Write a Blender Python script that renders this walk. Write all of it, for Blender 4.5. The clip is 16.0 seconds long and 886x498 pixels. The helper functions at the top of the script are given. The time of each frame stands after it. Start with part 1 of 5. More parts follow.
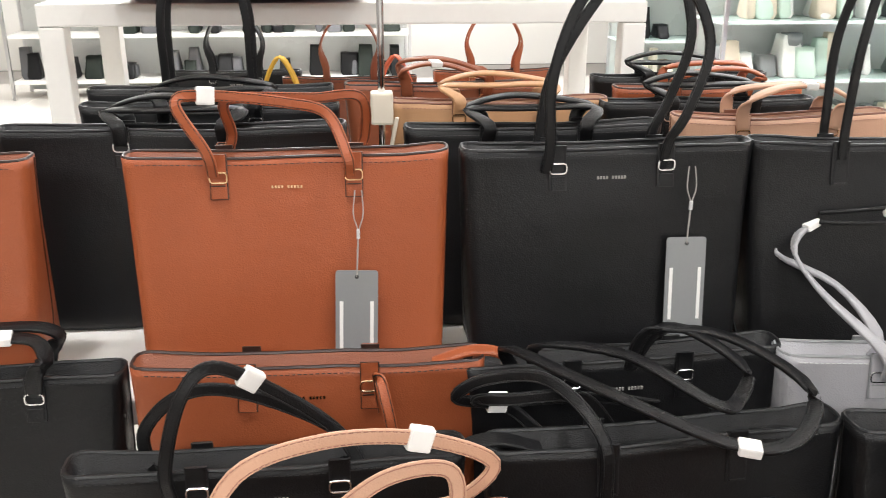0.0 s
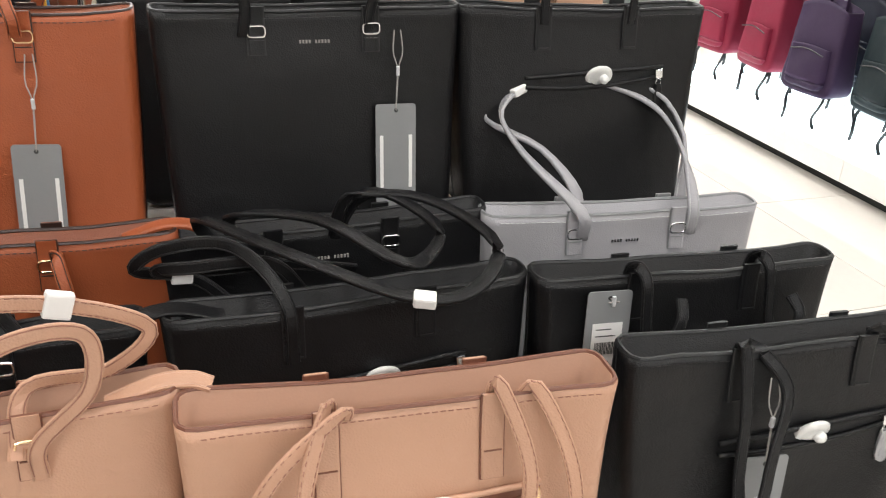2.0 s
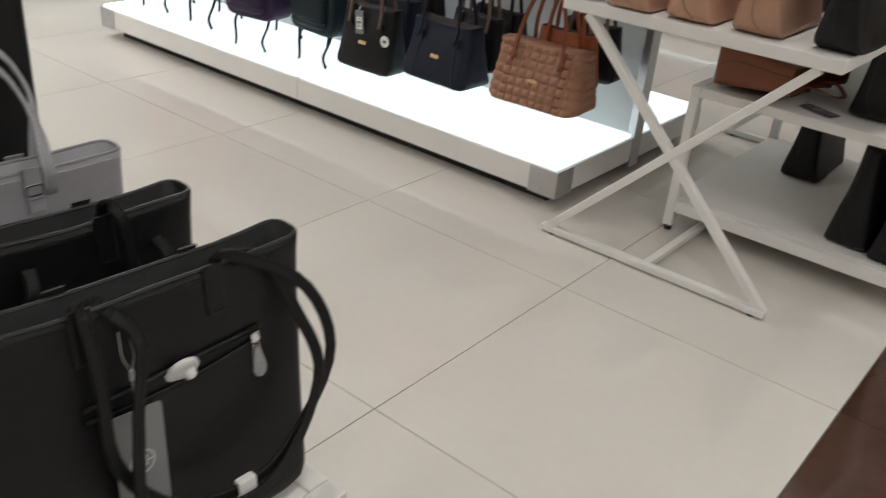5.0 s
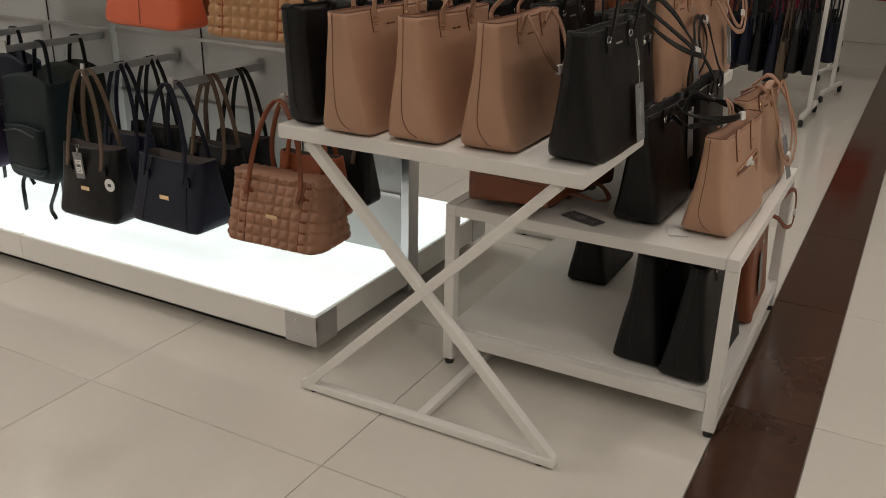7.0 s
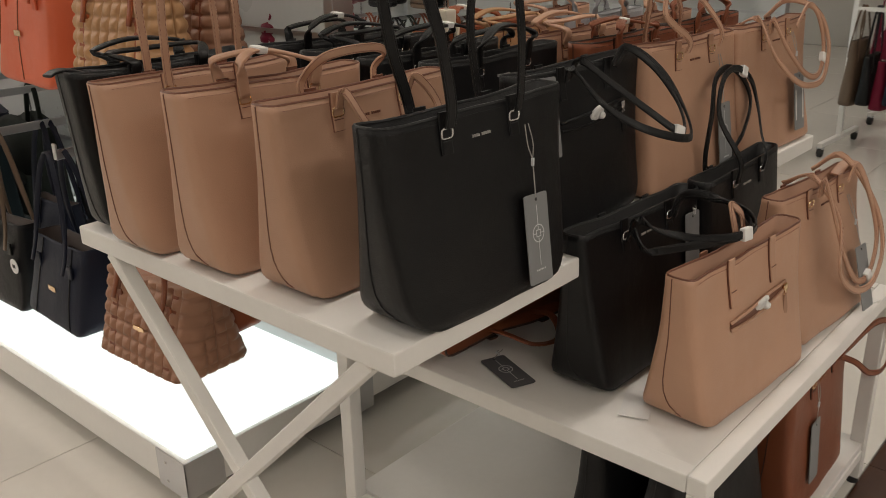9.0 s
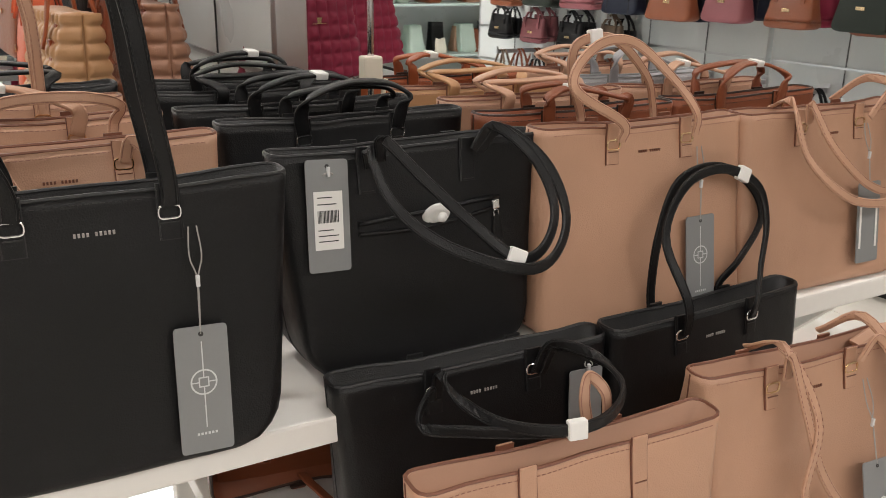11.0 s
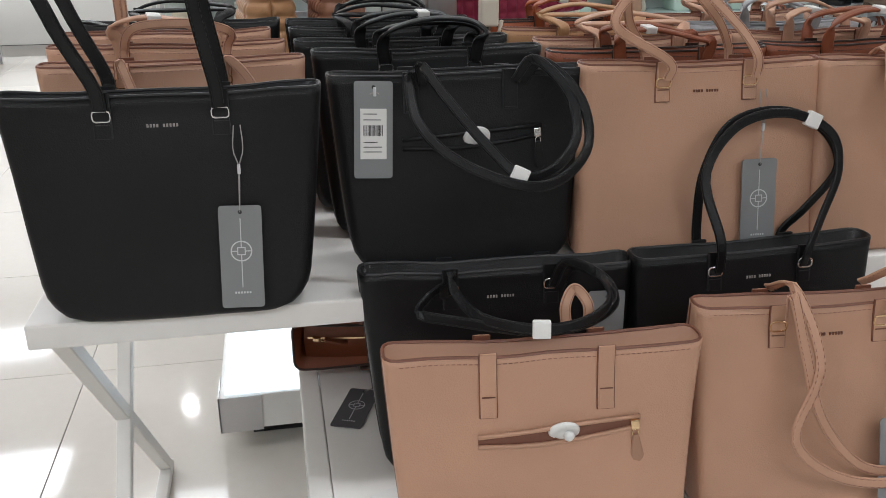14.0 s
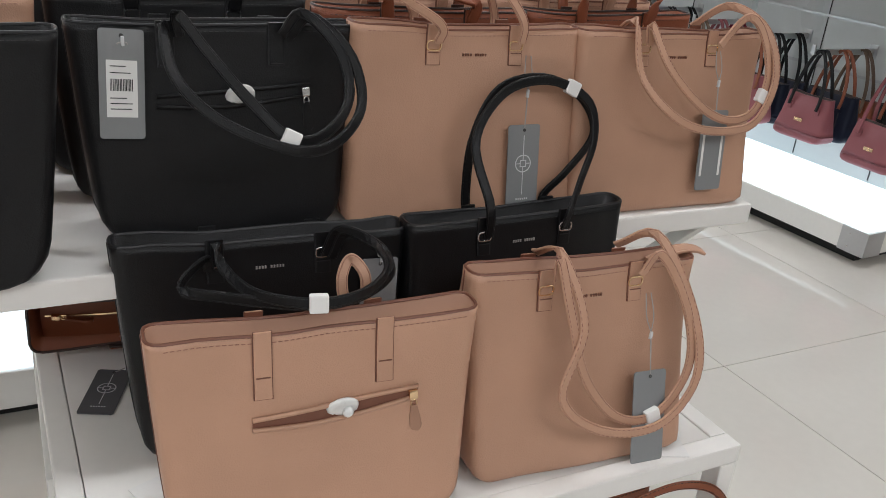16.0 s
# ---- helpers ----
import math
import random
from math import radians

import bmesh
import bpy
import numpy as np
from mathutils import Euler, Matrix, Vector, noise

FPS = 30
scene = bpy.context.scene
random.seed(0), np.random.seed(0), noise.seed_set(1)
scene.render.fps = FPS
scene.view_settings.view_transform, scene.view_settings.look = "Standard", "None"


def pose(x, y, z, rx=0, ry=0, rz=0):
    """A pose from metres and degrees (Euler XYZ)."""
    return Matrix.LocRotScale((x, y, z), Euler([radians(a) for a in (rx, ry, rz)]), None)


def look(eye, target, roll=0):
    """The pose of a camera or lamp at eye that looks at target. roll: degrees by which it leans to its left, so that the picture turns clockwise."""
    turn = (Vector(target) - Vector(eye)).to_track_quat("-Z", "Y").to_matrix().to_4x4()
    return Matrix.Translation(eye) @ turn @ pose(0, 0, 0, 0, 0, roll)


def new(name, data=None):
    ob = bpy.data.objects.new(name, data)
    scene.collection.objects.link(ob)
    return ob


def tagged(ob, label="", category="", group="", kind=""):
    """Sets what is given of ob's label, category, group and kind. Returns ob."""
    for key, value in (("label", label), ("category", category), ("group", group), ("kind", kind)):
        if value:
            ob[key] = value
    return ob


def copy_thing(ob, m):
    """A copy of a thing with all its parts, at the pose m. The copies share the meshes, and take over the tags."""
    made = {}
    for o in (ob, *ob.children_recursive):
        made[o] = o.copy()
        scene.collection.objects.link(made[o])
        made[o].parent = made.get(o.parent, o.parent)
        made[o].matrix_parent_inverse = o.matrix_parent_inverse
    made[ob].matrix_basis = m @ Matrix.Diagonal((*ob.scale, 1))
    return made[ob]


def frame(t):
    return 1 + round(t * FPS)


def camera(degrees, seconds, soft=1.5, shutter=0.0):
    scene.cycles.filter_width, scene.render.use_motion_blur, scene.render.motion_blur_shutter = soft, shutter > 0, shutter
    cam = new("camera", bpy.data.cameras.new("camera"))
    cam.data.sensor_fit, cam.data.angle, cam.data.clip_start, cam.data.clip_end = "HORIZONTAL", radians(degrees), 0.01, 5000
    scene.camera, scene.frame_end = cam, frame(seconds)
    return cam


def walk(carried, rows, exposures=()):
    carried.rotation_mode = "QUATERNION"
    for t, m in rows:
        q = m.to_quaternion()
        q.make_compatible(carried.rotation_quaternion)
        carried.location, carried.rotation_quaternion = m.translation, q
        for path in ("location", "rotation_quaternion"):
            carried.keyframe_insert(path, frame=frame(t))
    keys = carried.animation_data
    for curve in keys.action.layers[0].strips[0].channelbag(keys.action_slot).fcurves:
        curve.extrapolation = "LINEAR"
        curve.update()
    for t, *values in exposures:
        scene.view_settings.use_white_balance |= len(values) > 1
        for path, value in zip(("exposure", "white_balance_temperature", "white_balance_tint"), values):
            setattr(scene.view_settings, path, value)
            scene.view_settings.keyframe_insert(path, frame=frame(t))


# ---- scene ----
cam = camera(53.7, 16.0, soft=0.6, shutter=0.2)
PATH = [
    (0, (-2.573, -0.45, 1.308), (-2.359, 1.416, 0.62), 0.2),
    (0.5, (-2.539, -0.443, 1.3), (-2.196, 1.394, 0.588), 0.4),
    (1, (-2.5, -0.446, 1.283), (-2.041, 1.34, 0.51), 0.9),
    (1.5, (-2.463, -0.455, 1.27), (-1.937, 1.294, 0.456), 1.9),
    (2, (-2.435, -0.47, 1.254), (-1.833, 1.23, 0.388), 3.1),
    (2.5, (-2.412, -0.479, 1.238), (-1.747, 1.162, 0.308), 4.4),
    (3, (-2.4, -0.484, 1.225), (-1.715, 1.108, 0.227), 5.2),
    (3.5, (-2.395, -0.488, 1.219), (-1.679, 1.055, 0.166), 6.2),
    (4, (-2.392, -0.498, 1.226), (-1.493, 0.95, 0.179), 8.0),
    (4.2, (-2.39, -0.505, 1.238), (-1.338, 0.843, 0.199), 9.0),
    (4.5, (-2.363, -0.516, 1.244), (-1.139, 0.709, 0.243), 8.6),
    (4.8, (-2.298, -0.535, 1.259), (-0.941, 0.579, 0.303), 6.1),
    (5, (-2.249, -0.55, 1.266), (-0.844, 0.526, 0.335), 5.1),
    (5.2, (-2.19, -0.581, 1.284), (-0.687, 0.427, 0.433), 4.9),
    (7.3, (-1.571, -0.578, 1.286), (0.066, 0.311, 0.559), 1.0),
    (7.5, (-1.477, -0.611, 1.297), (0.13, 0.329, 0.567), 0.5),
    (8, (-1.228, -0.672, 1.284), (0.3, 0.41, 0.579), -0.1),
    (8.5, (-0.937, -0.657, 1.279), (0.566, 0.461, 0.577), -0.2),
    (9, (-0.704, -0.711, 1.279), (0.697, 0.528, 0.57), -1.2),
    (9.5, (-0.451, -0.787, 1.28), (0.77, 0.631, 0.575), -0.5),
    (10, (-0.198, -0.782, 1.27), (0.987, 0.658, 0.547), 1.5),
    (10.2, (-0.124, -0.776, 1.253), (1.046, 0.687, 0.553), 1.4),
    (12.3, (0.25, -0.999, 1.275), (0.729, 0.83, 0.625), 0.8),
    (12.5, (0.263, -1.017, 1.275), (0.709, 0.818, 0.615), 0.6),
    (13, (0.29, -1.047, 1.261), (0.697, 0.786, 0.572), 0.4),
    (13.5, (0.316, -1.076, 1.249), (0.676, 0.757, 0.536), -0.3),
    (14, (0.337, -1.086, 1.25), (0.688, 0.745, 0.527), -0.3),
    (14.5, (0.333, -1.067, 1.252), (0.911, 0.708, 0.533), 2.0),
    (15, (0.319, -1.049, 1.258), (1.1, 0.643, 0.532), 4.6),
    (15.5, (0.317, -1.041, 1.255), (1.195, 0.59, 0.501), 5.9),
    (16, (0.319, -1.021, 1.248), (1.209, 0.583, 0.45), 5.9),
]
walk(cam, [(t, look(eye, target, roll)) for t, eye, target, roll in PATH],
     [(0, -0.32, 6200, 9), (1, -0.38, 6050, 9), (2, -0.6, 6250, 9), (2.6, -0.95, 6000, 8), (3.2, -1.25, 5750, 6), (4, -1.55, 5750, 6), (5, -1.9, 6300, 9), (7.5, -2.22, 7000, 11), (9, -1.9, 7000, 11), (10.2, -1.2, 6900, 11), (12.3, -1.16, 5950, 9), (13.5, -1.5, 5800, 8), (15, -1.35, 6150, 10), (16, -1.47, 5950, 9)])

# ---- world and lights ----
world = bpy.data.worlds.new("world")
scene.world = world
world.use_nodes = True
world.node_tree.nodes["Background"].inputs[0].default_value = (1.0, 0.95, 0.9, 1)
world.node_tree.nodes["Background"].inputs[1].default_value = 0.06
CEIL = 2.9


def area_lamp(name, x, y, z, sx, sy, power, colour=(1.0, 0.975, 0.955)):
    d = bpy.data.lights.new(name, "AREA")
    d.shape, d.size, d.size_y, d.energy, d.color = "RECTANGLE", sx, sy, power, colour
    o = new(name, d)
    o.matrix_world = pose(x, y, z)
    return o


def spot_lamp(name, x, y, z, power, size=1.9, colour=(1.0, 0.96, 0.92)):
    d = bpy.data.lights.new(name, "SPOT")
    d.energy, d.color, d.spot_size, d.spot_blend, d.shadow_soft_size = power, colour, size, 0.7, 0.05
    o = new(name, d)
    o.matrix_world = pose(x, y, z)
    return o


# ---- materials ----
def nodes_of(name):
    m = bpy.data.materials.new(name)
    m.use_nodes = True
    nt = m.node_tree
    return m, nt, nt.nodes["Principled BSDF"]


def surface(name, rgb, rough=0.5, metal=0.0, var=0.12, scale=6.0, fine=180.0, bump=0.15, dist=0.002, coat=0.0, spread=0.12, per_object=0.0):
    """Colour that varies at two scales, uneven gloss and fine relief."""
    m, nt, p = nodes_of(name)
    n = nt.nodes
    tc = n.new("ShaderNodeTexCoord")
    big, small = n.new("ShaderNodeTexNoise"), n.new("ShaderNodeTexNoise")
    big.inputs["Scale"].default_value, small.inputs["Scale"].default_value = scale, fine
    big.inputs["Detail"].default_value = 5
    for t in (big, small):
        nt.links.new(tc.outputs["Object"], t.inputs["Vector"])
    mix = n.new("ShaderNodeMix")
    mix.data_type = "RGBA"
    lo = [max(0, c * (1 - var)) for c in rgb] + [1]
    hi = [min(1, c * (1 + var)) for c in rgb] + [1]
    mix.inputs[6].default_value, mix.inputs[7].default_value = lo, hi
    add = n.new("ShaderNodeMath")
    add.operation = "MULTIPLY_ADD"
    add.inputs[1].default_value = 0.35
    nt.links.new(small.outputs["Fac"], add.inputs[0])
    sub = n.new("ShaderNodeMath")
    sub.operation = "MULTIPLY"
    sub.inputs[1].default_value = 0.65
    nt.links.new(big.outputs["Fac"], sub.inputs[0])
    nt.links.new(sub.outputs[0], add.inputs[2])
    nt.links.new(add.outputs[0], mix.inputs[0])
    out = mix.outputs[2]
    if per_object:
        info = n.new("ShaderNodeObjectInfo")
        hsv = n.new("ShaderNodeHueSaturation")
        mr = n.new("ShaderNodeMapRange")
        mr.inputs[3].default_value, mr.inputs[4].default_value = 1 - per_object, 1 + per_object
        nt.links.new(info.outputs["Random"], mr.inputs[0])
        nt.links.new(mr.outputs[0], hsv.inputs["Value"])
        nt.links.new(out, hsv.inputs["Color"])
        out = hsv.outputs[0]
    nt.links.new(out, p.inputs["Base Color"])
    mr = n.new("ShaderNodeMapRange")
    mr.inputs[3].default_value, mr.inputs[4].default_value = max(0.02, rough - spread), min(1, rough + spread)
    nt.links.new(big.outputs["Fac"], mr.inputs[0])
    nt.links.new(mr.outputs[0], p.inputs["Roughness"])
    p.inputs["Metallic"].default_value = metal
    p.inputs["Coat Weight"].default_value = coat
    if bump:
        b = n.new("ShaderNodeBump")
        b.inputs["Strength"].default_value, b.inputs["Distance"].default_value = bump, dist
        nt.links.new(small.outputs["Fac"], b.inputs["Height"])
        nt.links.new(b.outputs[0], p.inputs["Normal"])
    return m


def leather(name, rgb, rough=0.45, var=0.12):
    """Pebbled faux leather: cell relief over faint creases."""
    m, nt, p = nodes_of(name)
    n = nt.nodes
    tc = n.new("ShaderNodeTexCoord")
    vor = n.new("ShaderNodeTexVoronoi")
    vor.inputs["Scale"].default_value = 520
    noi = n.new("ShaderNodeTexNoise")
    noi.inputs["Scale"].default_value, noi.inputs["Detail"].default_value = 9, 4
    wr = n.new("ShaderNodeTexNoise")
    wr.inputs["Scale"].default_value, wr.inputs["Detail"].default_value = 8, 4
    for t in (vor, noi, wr):
        nt.links.new(tc.outputs["Object"], t.inputs["Vector"])
    mix = n.new("ShaderNodeMix")
    mix.data_type = "RGBA"
    mix.inputs[6].default_value = [c * (1 - var) for c in rgb] + [1]
    mix.inputs[7].default_value = [min(1, c * (1 + var)) for c in rgb] + [1]
    nt.links.new(noi.outputs["Fac"], mix.inputs[0])
    info, hsv, mr = n.new("ShaderNodeObjectInfo"), n.new("ShaderNodeHueSaturation"), n.new("ShaderNodeMapRange")
    mr.inputs[3].default_value, mr.inputs[4].default_value = 0.94, 1.06
    nt.links.new(info.outputs["Random"], mr.inputs[0])
    nt.links.new(mr.outputs[0], hsv.inputs["Value"])
    nt.links.new(mix.outputs[2], hsv.inputs["Color"])
    nt.links.new(hsv.outputs[0], p.inputs["Base Color"])
    rr = n.new("ShaderNodeMapRange")
    rr.inputs[3].default_value, rr.inputs[4].default_value = rough - 0.1, rough + 0.1
    nt.links.new(wr.outputs["Fac"], rr.inputs[0])
    nt.links.new(rr.outputs[0], p.inputs["Roughness"])
    p.inputs["Specular IOR Level"].default_value = 0.4 if rgb[1] > 0.03 else 0.27
    b1, b2 = n.new("ShaderNodeBump"), n.new("ShaderNodeBump")
    b1.inputs["Strength"].default_value, b1.inputs["Distance"].default_value = 0.4, 0.0007
    b2.inputs["Strength"].default_value, b2.inputs["Distance"].default_value = 0.4, 0.014
    nt.links.new(vor.outputs["Distance"], b1.inputs["Height"])
    nt.links.new(wr.outputs["Fac"], b2.inputs["Height"])
    nt.links.new(b1.outputs[0], b2.inputs["Normal"])
    nt.links.new(b2.outputs[0], p.inputs["Normal"])
    return m


def glow(name, rgb, strength):
    m, nt, p = nodes_of(name)
    noi = nt.nodes.new("ShaderNodeTexNoise")
    noi.inputs["Scale"].default_value = 3
    mr = nt.nodes.new("ShaderNodeMapRange")
    mr.inputs[3].default_value, mr.inputs[4].default_value = strength * 0.9, strength * 1.1
    nt.links.new(noi.outputs["Fac"], mr.inputs[0])
    nt.links.new(mr.outputs[0], p.inputs["Emission Strength"])
    p.inputs["Base Color"].default_value = (*rgb, 1)
    p.inputs["Emission Color"].default_value = (*rgb, 1)
    p.inputs["Roughness"].default_value = 0.15
    return m


M = dict(
    black=leather("black_leather", (0.0075, 0.0075, 0.0082), 0.38),
    black2=leather("black_fabric_leather", (0.008, 0.008, 0.0088), 0.5),
    tan=leather("tan_leather", (0.49, 0.285, 0.19), 0.42),
    camel=leather("camel_leather", (0.47, 0.26, 0.13), 0.45),
    orange=leather("cognac_leather", (0.31, 0.077, 0.026), 0.42),
    brown=leather("brown_leather", (0.22, 0.065, 0.028), 0.42),
    grey=leather("grey_leather", (0.33, 0.325, 0.34), 0.45),
    navy=leather("navy_leather", (0.008, 0.011, 0.024), 0.5),
    red=leather("coral_leather", (0.62, 0.12, 0.05), 0.42),
    maroon=leather("maroon_fabric", (0.18, 0.010, 0.032), 0.6),
    wine=leather("wine_leather", (0.24, 0.075, 0.085), 0.5),
    drab=leather("drab_brown_leather", (0.13, 0.085, 0.055), 0.5),
    scarlet=leather("scarlet_leather", (0.5, 0.015, 0.02), 0.45),
    teal=leather("teal_fabric", (0.006, 0.014, 0.017), 0.6),
    plum=leather("plum_fabric", (0.03, 0.015, 0.045), 0.6),
    quilt=leather("quilted_brown_leather", (0.34, 0.17, 0.105), 0.45),
    quilt2=leather("quilted_tan_leather", (0.46, 0.25, 0.12), 0.42),
    olive=leather("olive_fabric", (0.016, 0.022, 0.017), 0.6),
    seam_tan=surface("pink_brown_thread", (0.30, 0.14, 0.10), 0.7, fine=500, dist=0.0002),
    seam_grey=surface("pale_grey_thread", (0.5, 0.5, 0.5), 0.7, fine=500, dist=0.0002),
    seam_dark=surface("dark_thread", (0.014, 0.0135, 0.0135), 0.6, fine=500, dist=0.0002),
    edge_dark=surface("dark_edge_paint", (0.03, 0.014, 0.01), 0.4, fine=300, dist=0.0003),
    edge_tan=surface("tan_edge_paint", (0.17, 0.065, 0.038), 0.45, fine=300, dist=0.0003),
    edge_black=surface("black_edge_paint", (0.010, 0.010, 0.011), 0.45, fine=300, dist=0.0003),
    lining=surface("dark_lining", (0.05, 0.035, 0.03), 0.8, fine=400, dist=0.0005),
    lining_tan=surface("tan_lining", (0.36, 0.2, 0.13), 0.7, fine=400, dist=0.0005),
    gold=surface("gold_metal", (0.80, 0.58, 0.35), 0.25, 1.0, 0.05, fine=300, dist=0.0002),
    silver=surface("silver_metal", (0.75, 0.75, 0.76), 0.25, 1.0, 0.05, fine=300, dist=0.0002),
    paper=surface("white_paper", (0.80, 0.79, 0.77), 0.6, var=0.05, fine=250, dist=0.0003),
    card=surface("grey_card", (0.23, 0.235, 0.24), 0.5, var=0.08, fine=250, dist=0.0003),
    card_dark=surface("dark_grey_card", (0.10, 0.10, 0.105), 0.45, var=0.08, fine=250, dist=0.0003),
    ink=surface("dark_ink", (0.03, 0.03, 0.03), 0.6, fine=300, dist=0.0001),
    ink_pale=surface("pale_ink", (0.62, 0.63, 0.64), 0.5, fine=300, dist=0.0001),
    thread=surface("grey_thread", (0.35, 0.33, 0.31), 0.7, fine=500, dist=0.0003),
    plastic=surface("white_plastic", (0.78, 0.78, 0.76), 0.3, var=0.04, fine=200, dist=0.0003),
    cream=surface("cream_plastic", (0.72, 0.66, 0.55), 0.4, var=0.05, fine=200, dist=0.0003),
    clear=surface("crinkled_clear_film", (0.34, 0.34, 0.35), 0.12, var=0.15, scale=60, fine=90, bump=0.9, dist=0.004),
    white=surface("worn_white_paint", (0.82, 0.80, 0.765), 0.42, var=0.07, scale=4, fine=60, bump=0.1, dist=0.001),
    steel=surface("brushed_steel", (0.55, 0.55, 0.56), 0.35, 1.0, 0.08, scale=12, fine=120, dist=0.0004),
    chrome=surface("chrome_rail", (0.62, 0.62, 0.64), 0.18, 1.0, 0.04, fine=200, dist=0.0002),
    rubber=surface("black_rubber", (0.02, 0.02, 0.02), 0.7, fine=300, dist=0.0005),
    tile=surface("polished_cream_tile", (0.69, 0.655, 0.60), 0.07, var=0.07, scale=2.2, fine=35, bump=0.03, dist=0.0008, spread=0.025, per_object=0.025),
    grout=surface("grey_grout", (0.25, 0.23, 0.21), 0.8, fine=150),
    marble=surface("dark_brown_marble", (0.065, 0.028, 0.017), 0.14, var=0.45, scale=7, fine=30, bump=0.03, dist=0.0006, spread=0.05, per_object=0.12),
    wall=surface("off_white_wall_paint", (0.68, 0.66, 0.62), 0.6, var=0.05, scale=1.5, fine=90, dist=0.001),
    panel=surface("pale_grey_wall_panel", (0.60, 0.62, 0.61), 0.3, var=0.05, scale=2, fine=60, dist=0.0008),
    ceil=surface("matt_white_ceiling", (0.75, 0.73, 0.70), 0.8, var=0.04, scale=1, fine=80),
    lit=glow("lit_acrylic", (0.86, 0.97, 1.0), 4.2),
    # glow for the added fill panels on the unseen ceiling
    soft_lamp=glow("fill_panel_glow", (1.0, 0.97, 0.93), 3.0),
    lamp=glow("lamp_diffuser", (1.0, 0.92, 0.8), 30.0),
    glass=surface("frosted_glass_shelf", (0.6, 0.72, 0.68), 0.12, var=0.04, fine=80),
    box_a=surface("beige_carton", (0.58, 0.50, 0.40), 0.6, per_object=0.25),
    box_b=surface("mint_carton", (0.45, 0.55, 0.48), 0.6, per_object=0.25),
    yellow=surface("yellow_canvas", (0.75, 0.45, 0.05), 0.7),
    blue=surface("blue_canvas", (0.05, 0.14, 0.30), 0.7),
)


# ---- building blocks ----
def link(name, bm, mat, parent=None, label="", smooth=False):
    me = bpy.data.meshes.new(name)
    bm.normal_update()
    bm.to_mesh(me)
    bm.free()
    for mm in (mat if isinstance(mat, (list, tuple)) else [mat]):
        me.materials.append(M[mm])
    if smooth:
        me.polygons.foreach_set("use_smooth", [True] * len(me.polygons))
    o = new(name, me)
    if parent is not None:
        o.parent = parent
    if label:
        tagged(o, label)
    return o


def part(name, bm, mat, parent, label="", smooth=False):
    return link(name, bm, mat, parent, label, smooth)


def thing(name, m, label, category, group="", kind=""):
    o = new(name)
    o.empty_display_size = 0.05
    o.matrix_world = m
    return tagged(o, label, category, group, kind)


def add_box(bm, x0, x1, y0, y1, z0, z1, bevel=0.0):
    r = bmesh.ops.create_cube(bm, size=1.0, matrix=Matrix.Translation(((x0 + x1) / 2, (y0 + y1) / 2, (z0 + z1) / 2)) @ Matrix.Diagonal((x1 - x0, y1 - y0, z1 - z0, 1)))
    if bevel:
        vs = set(r["verts"])
        es = [e for e in bm.edges if e.verts[0] in vs and e.verts[1] in vs]
        bmesh.ops.bevel(bm, geom=es, offset=bevel, segments=2, affect="EDGES", profile=0.6)
    return bm


def box(x0, x1, y0, y1, z0, z1, bevel=0.0):
    return add_box(bmesh.new(), x0, x1, y0, y1, z0, z1, bevel)


def add_bar(bm, a, b, w, d=None, up=(0, 0, 1), bevel=0.002):
    """A square bar from a to b."""
    a, b = Vector(a), Vector(b)
    t = (b - a).normalized()
    s = t.cross(Vector(up))
    s = s.normalized() if s.length > 1e-4 else Vector((1, 0, 0))
    u = s.cross(t).normalized()
    d = d or w
    vs = []
    for p in (a, b):
        for i, j in ((-1, -1), (1, -1), (1, 1), (-1, 1)):
            vs.append(bm.verts.new(p + s * (i * w / 2) + u * (j * d / 2)))
    fs = [(0, 1, 2, 3), (7, 6, 5, 4)] + [(k, k + 4, (k + 1) % 4 + 4, (k + 1) % 4) for k in range(4)]
    made = [bm.faces.new([vs[i] for i in f]) for f in fs]
    bmesh.ops.recalc_face_normals(bm, faces=made)
    if bevel:
        es = list({e for f in made for e in f.edges})
        bmesh.ops.bevel(bm, geom=es, offset=bevel, segments=1, affect="EDGES")
    return bm


def bar(a, b, w, d=None, up=(0, 0, 1), bevel=0.002):
    return add_bar(bmesh.new(), a, b, w, d, up, bevel)


def smooth_path(pts, n):
    """Points along a Catmull-Rom curve through the given ones."""
    pts = [Vector(p) for p in pts]
    ext = [pts[0] * 2 - pts[1]] + pts + [pts[-1] * 2 - pts[-2]]
    out = []
    segs = len(pts) - 1
    for k in range(n + 1):
        u = k / n * segs
        i = min(int(u), segs - 1)
        f = u - i
        a, b, c, d = ext[i:i + 4]
        out.append(0.5 * ((2 * b) + (c - a) * f + (2 * a - 5 * b + 4 * c - d) * f * f + (3 * b - a - 3 * c + d) * f ** 3))
    return out


def add_sweep(bm, pts, section, wide, caps=True):
    """Sweeps a closed section (pairs of across, out) along points; wide: the across vector at each point."""
    rings = []
    n = len(pts)
    for i, p in enumerate(pts):
        t = (pts[min(i + 1, n - 1)] - pts[max(i - 1, 0)]).normalized()
        w = Vector(wide[i])
        w = (w - t * w.dot(t))
        w = w.normalized() if w.length > 1e-5 else t.orthogonal().normalized()
        o = t.cross(w)
        rings.append([bm.verts.new(p + w * a + o * b) for a, b in section])
    k = len(section)
    for r0, r1 in zip(rings, rings[1:]):
        for j in range(k):
            bm.faces.new((r0[j], r0[(j + 1) % k], r1[(j + 1) % k], r1[j]))
    if caps:
        bm.faces.new(rings[0][::-1])
        bm.faces.new(rings[-1])
    return bm


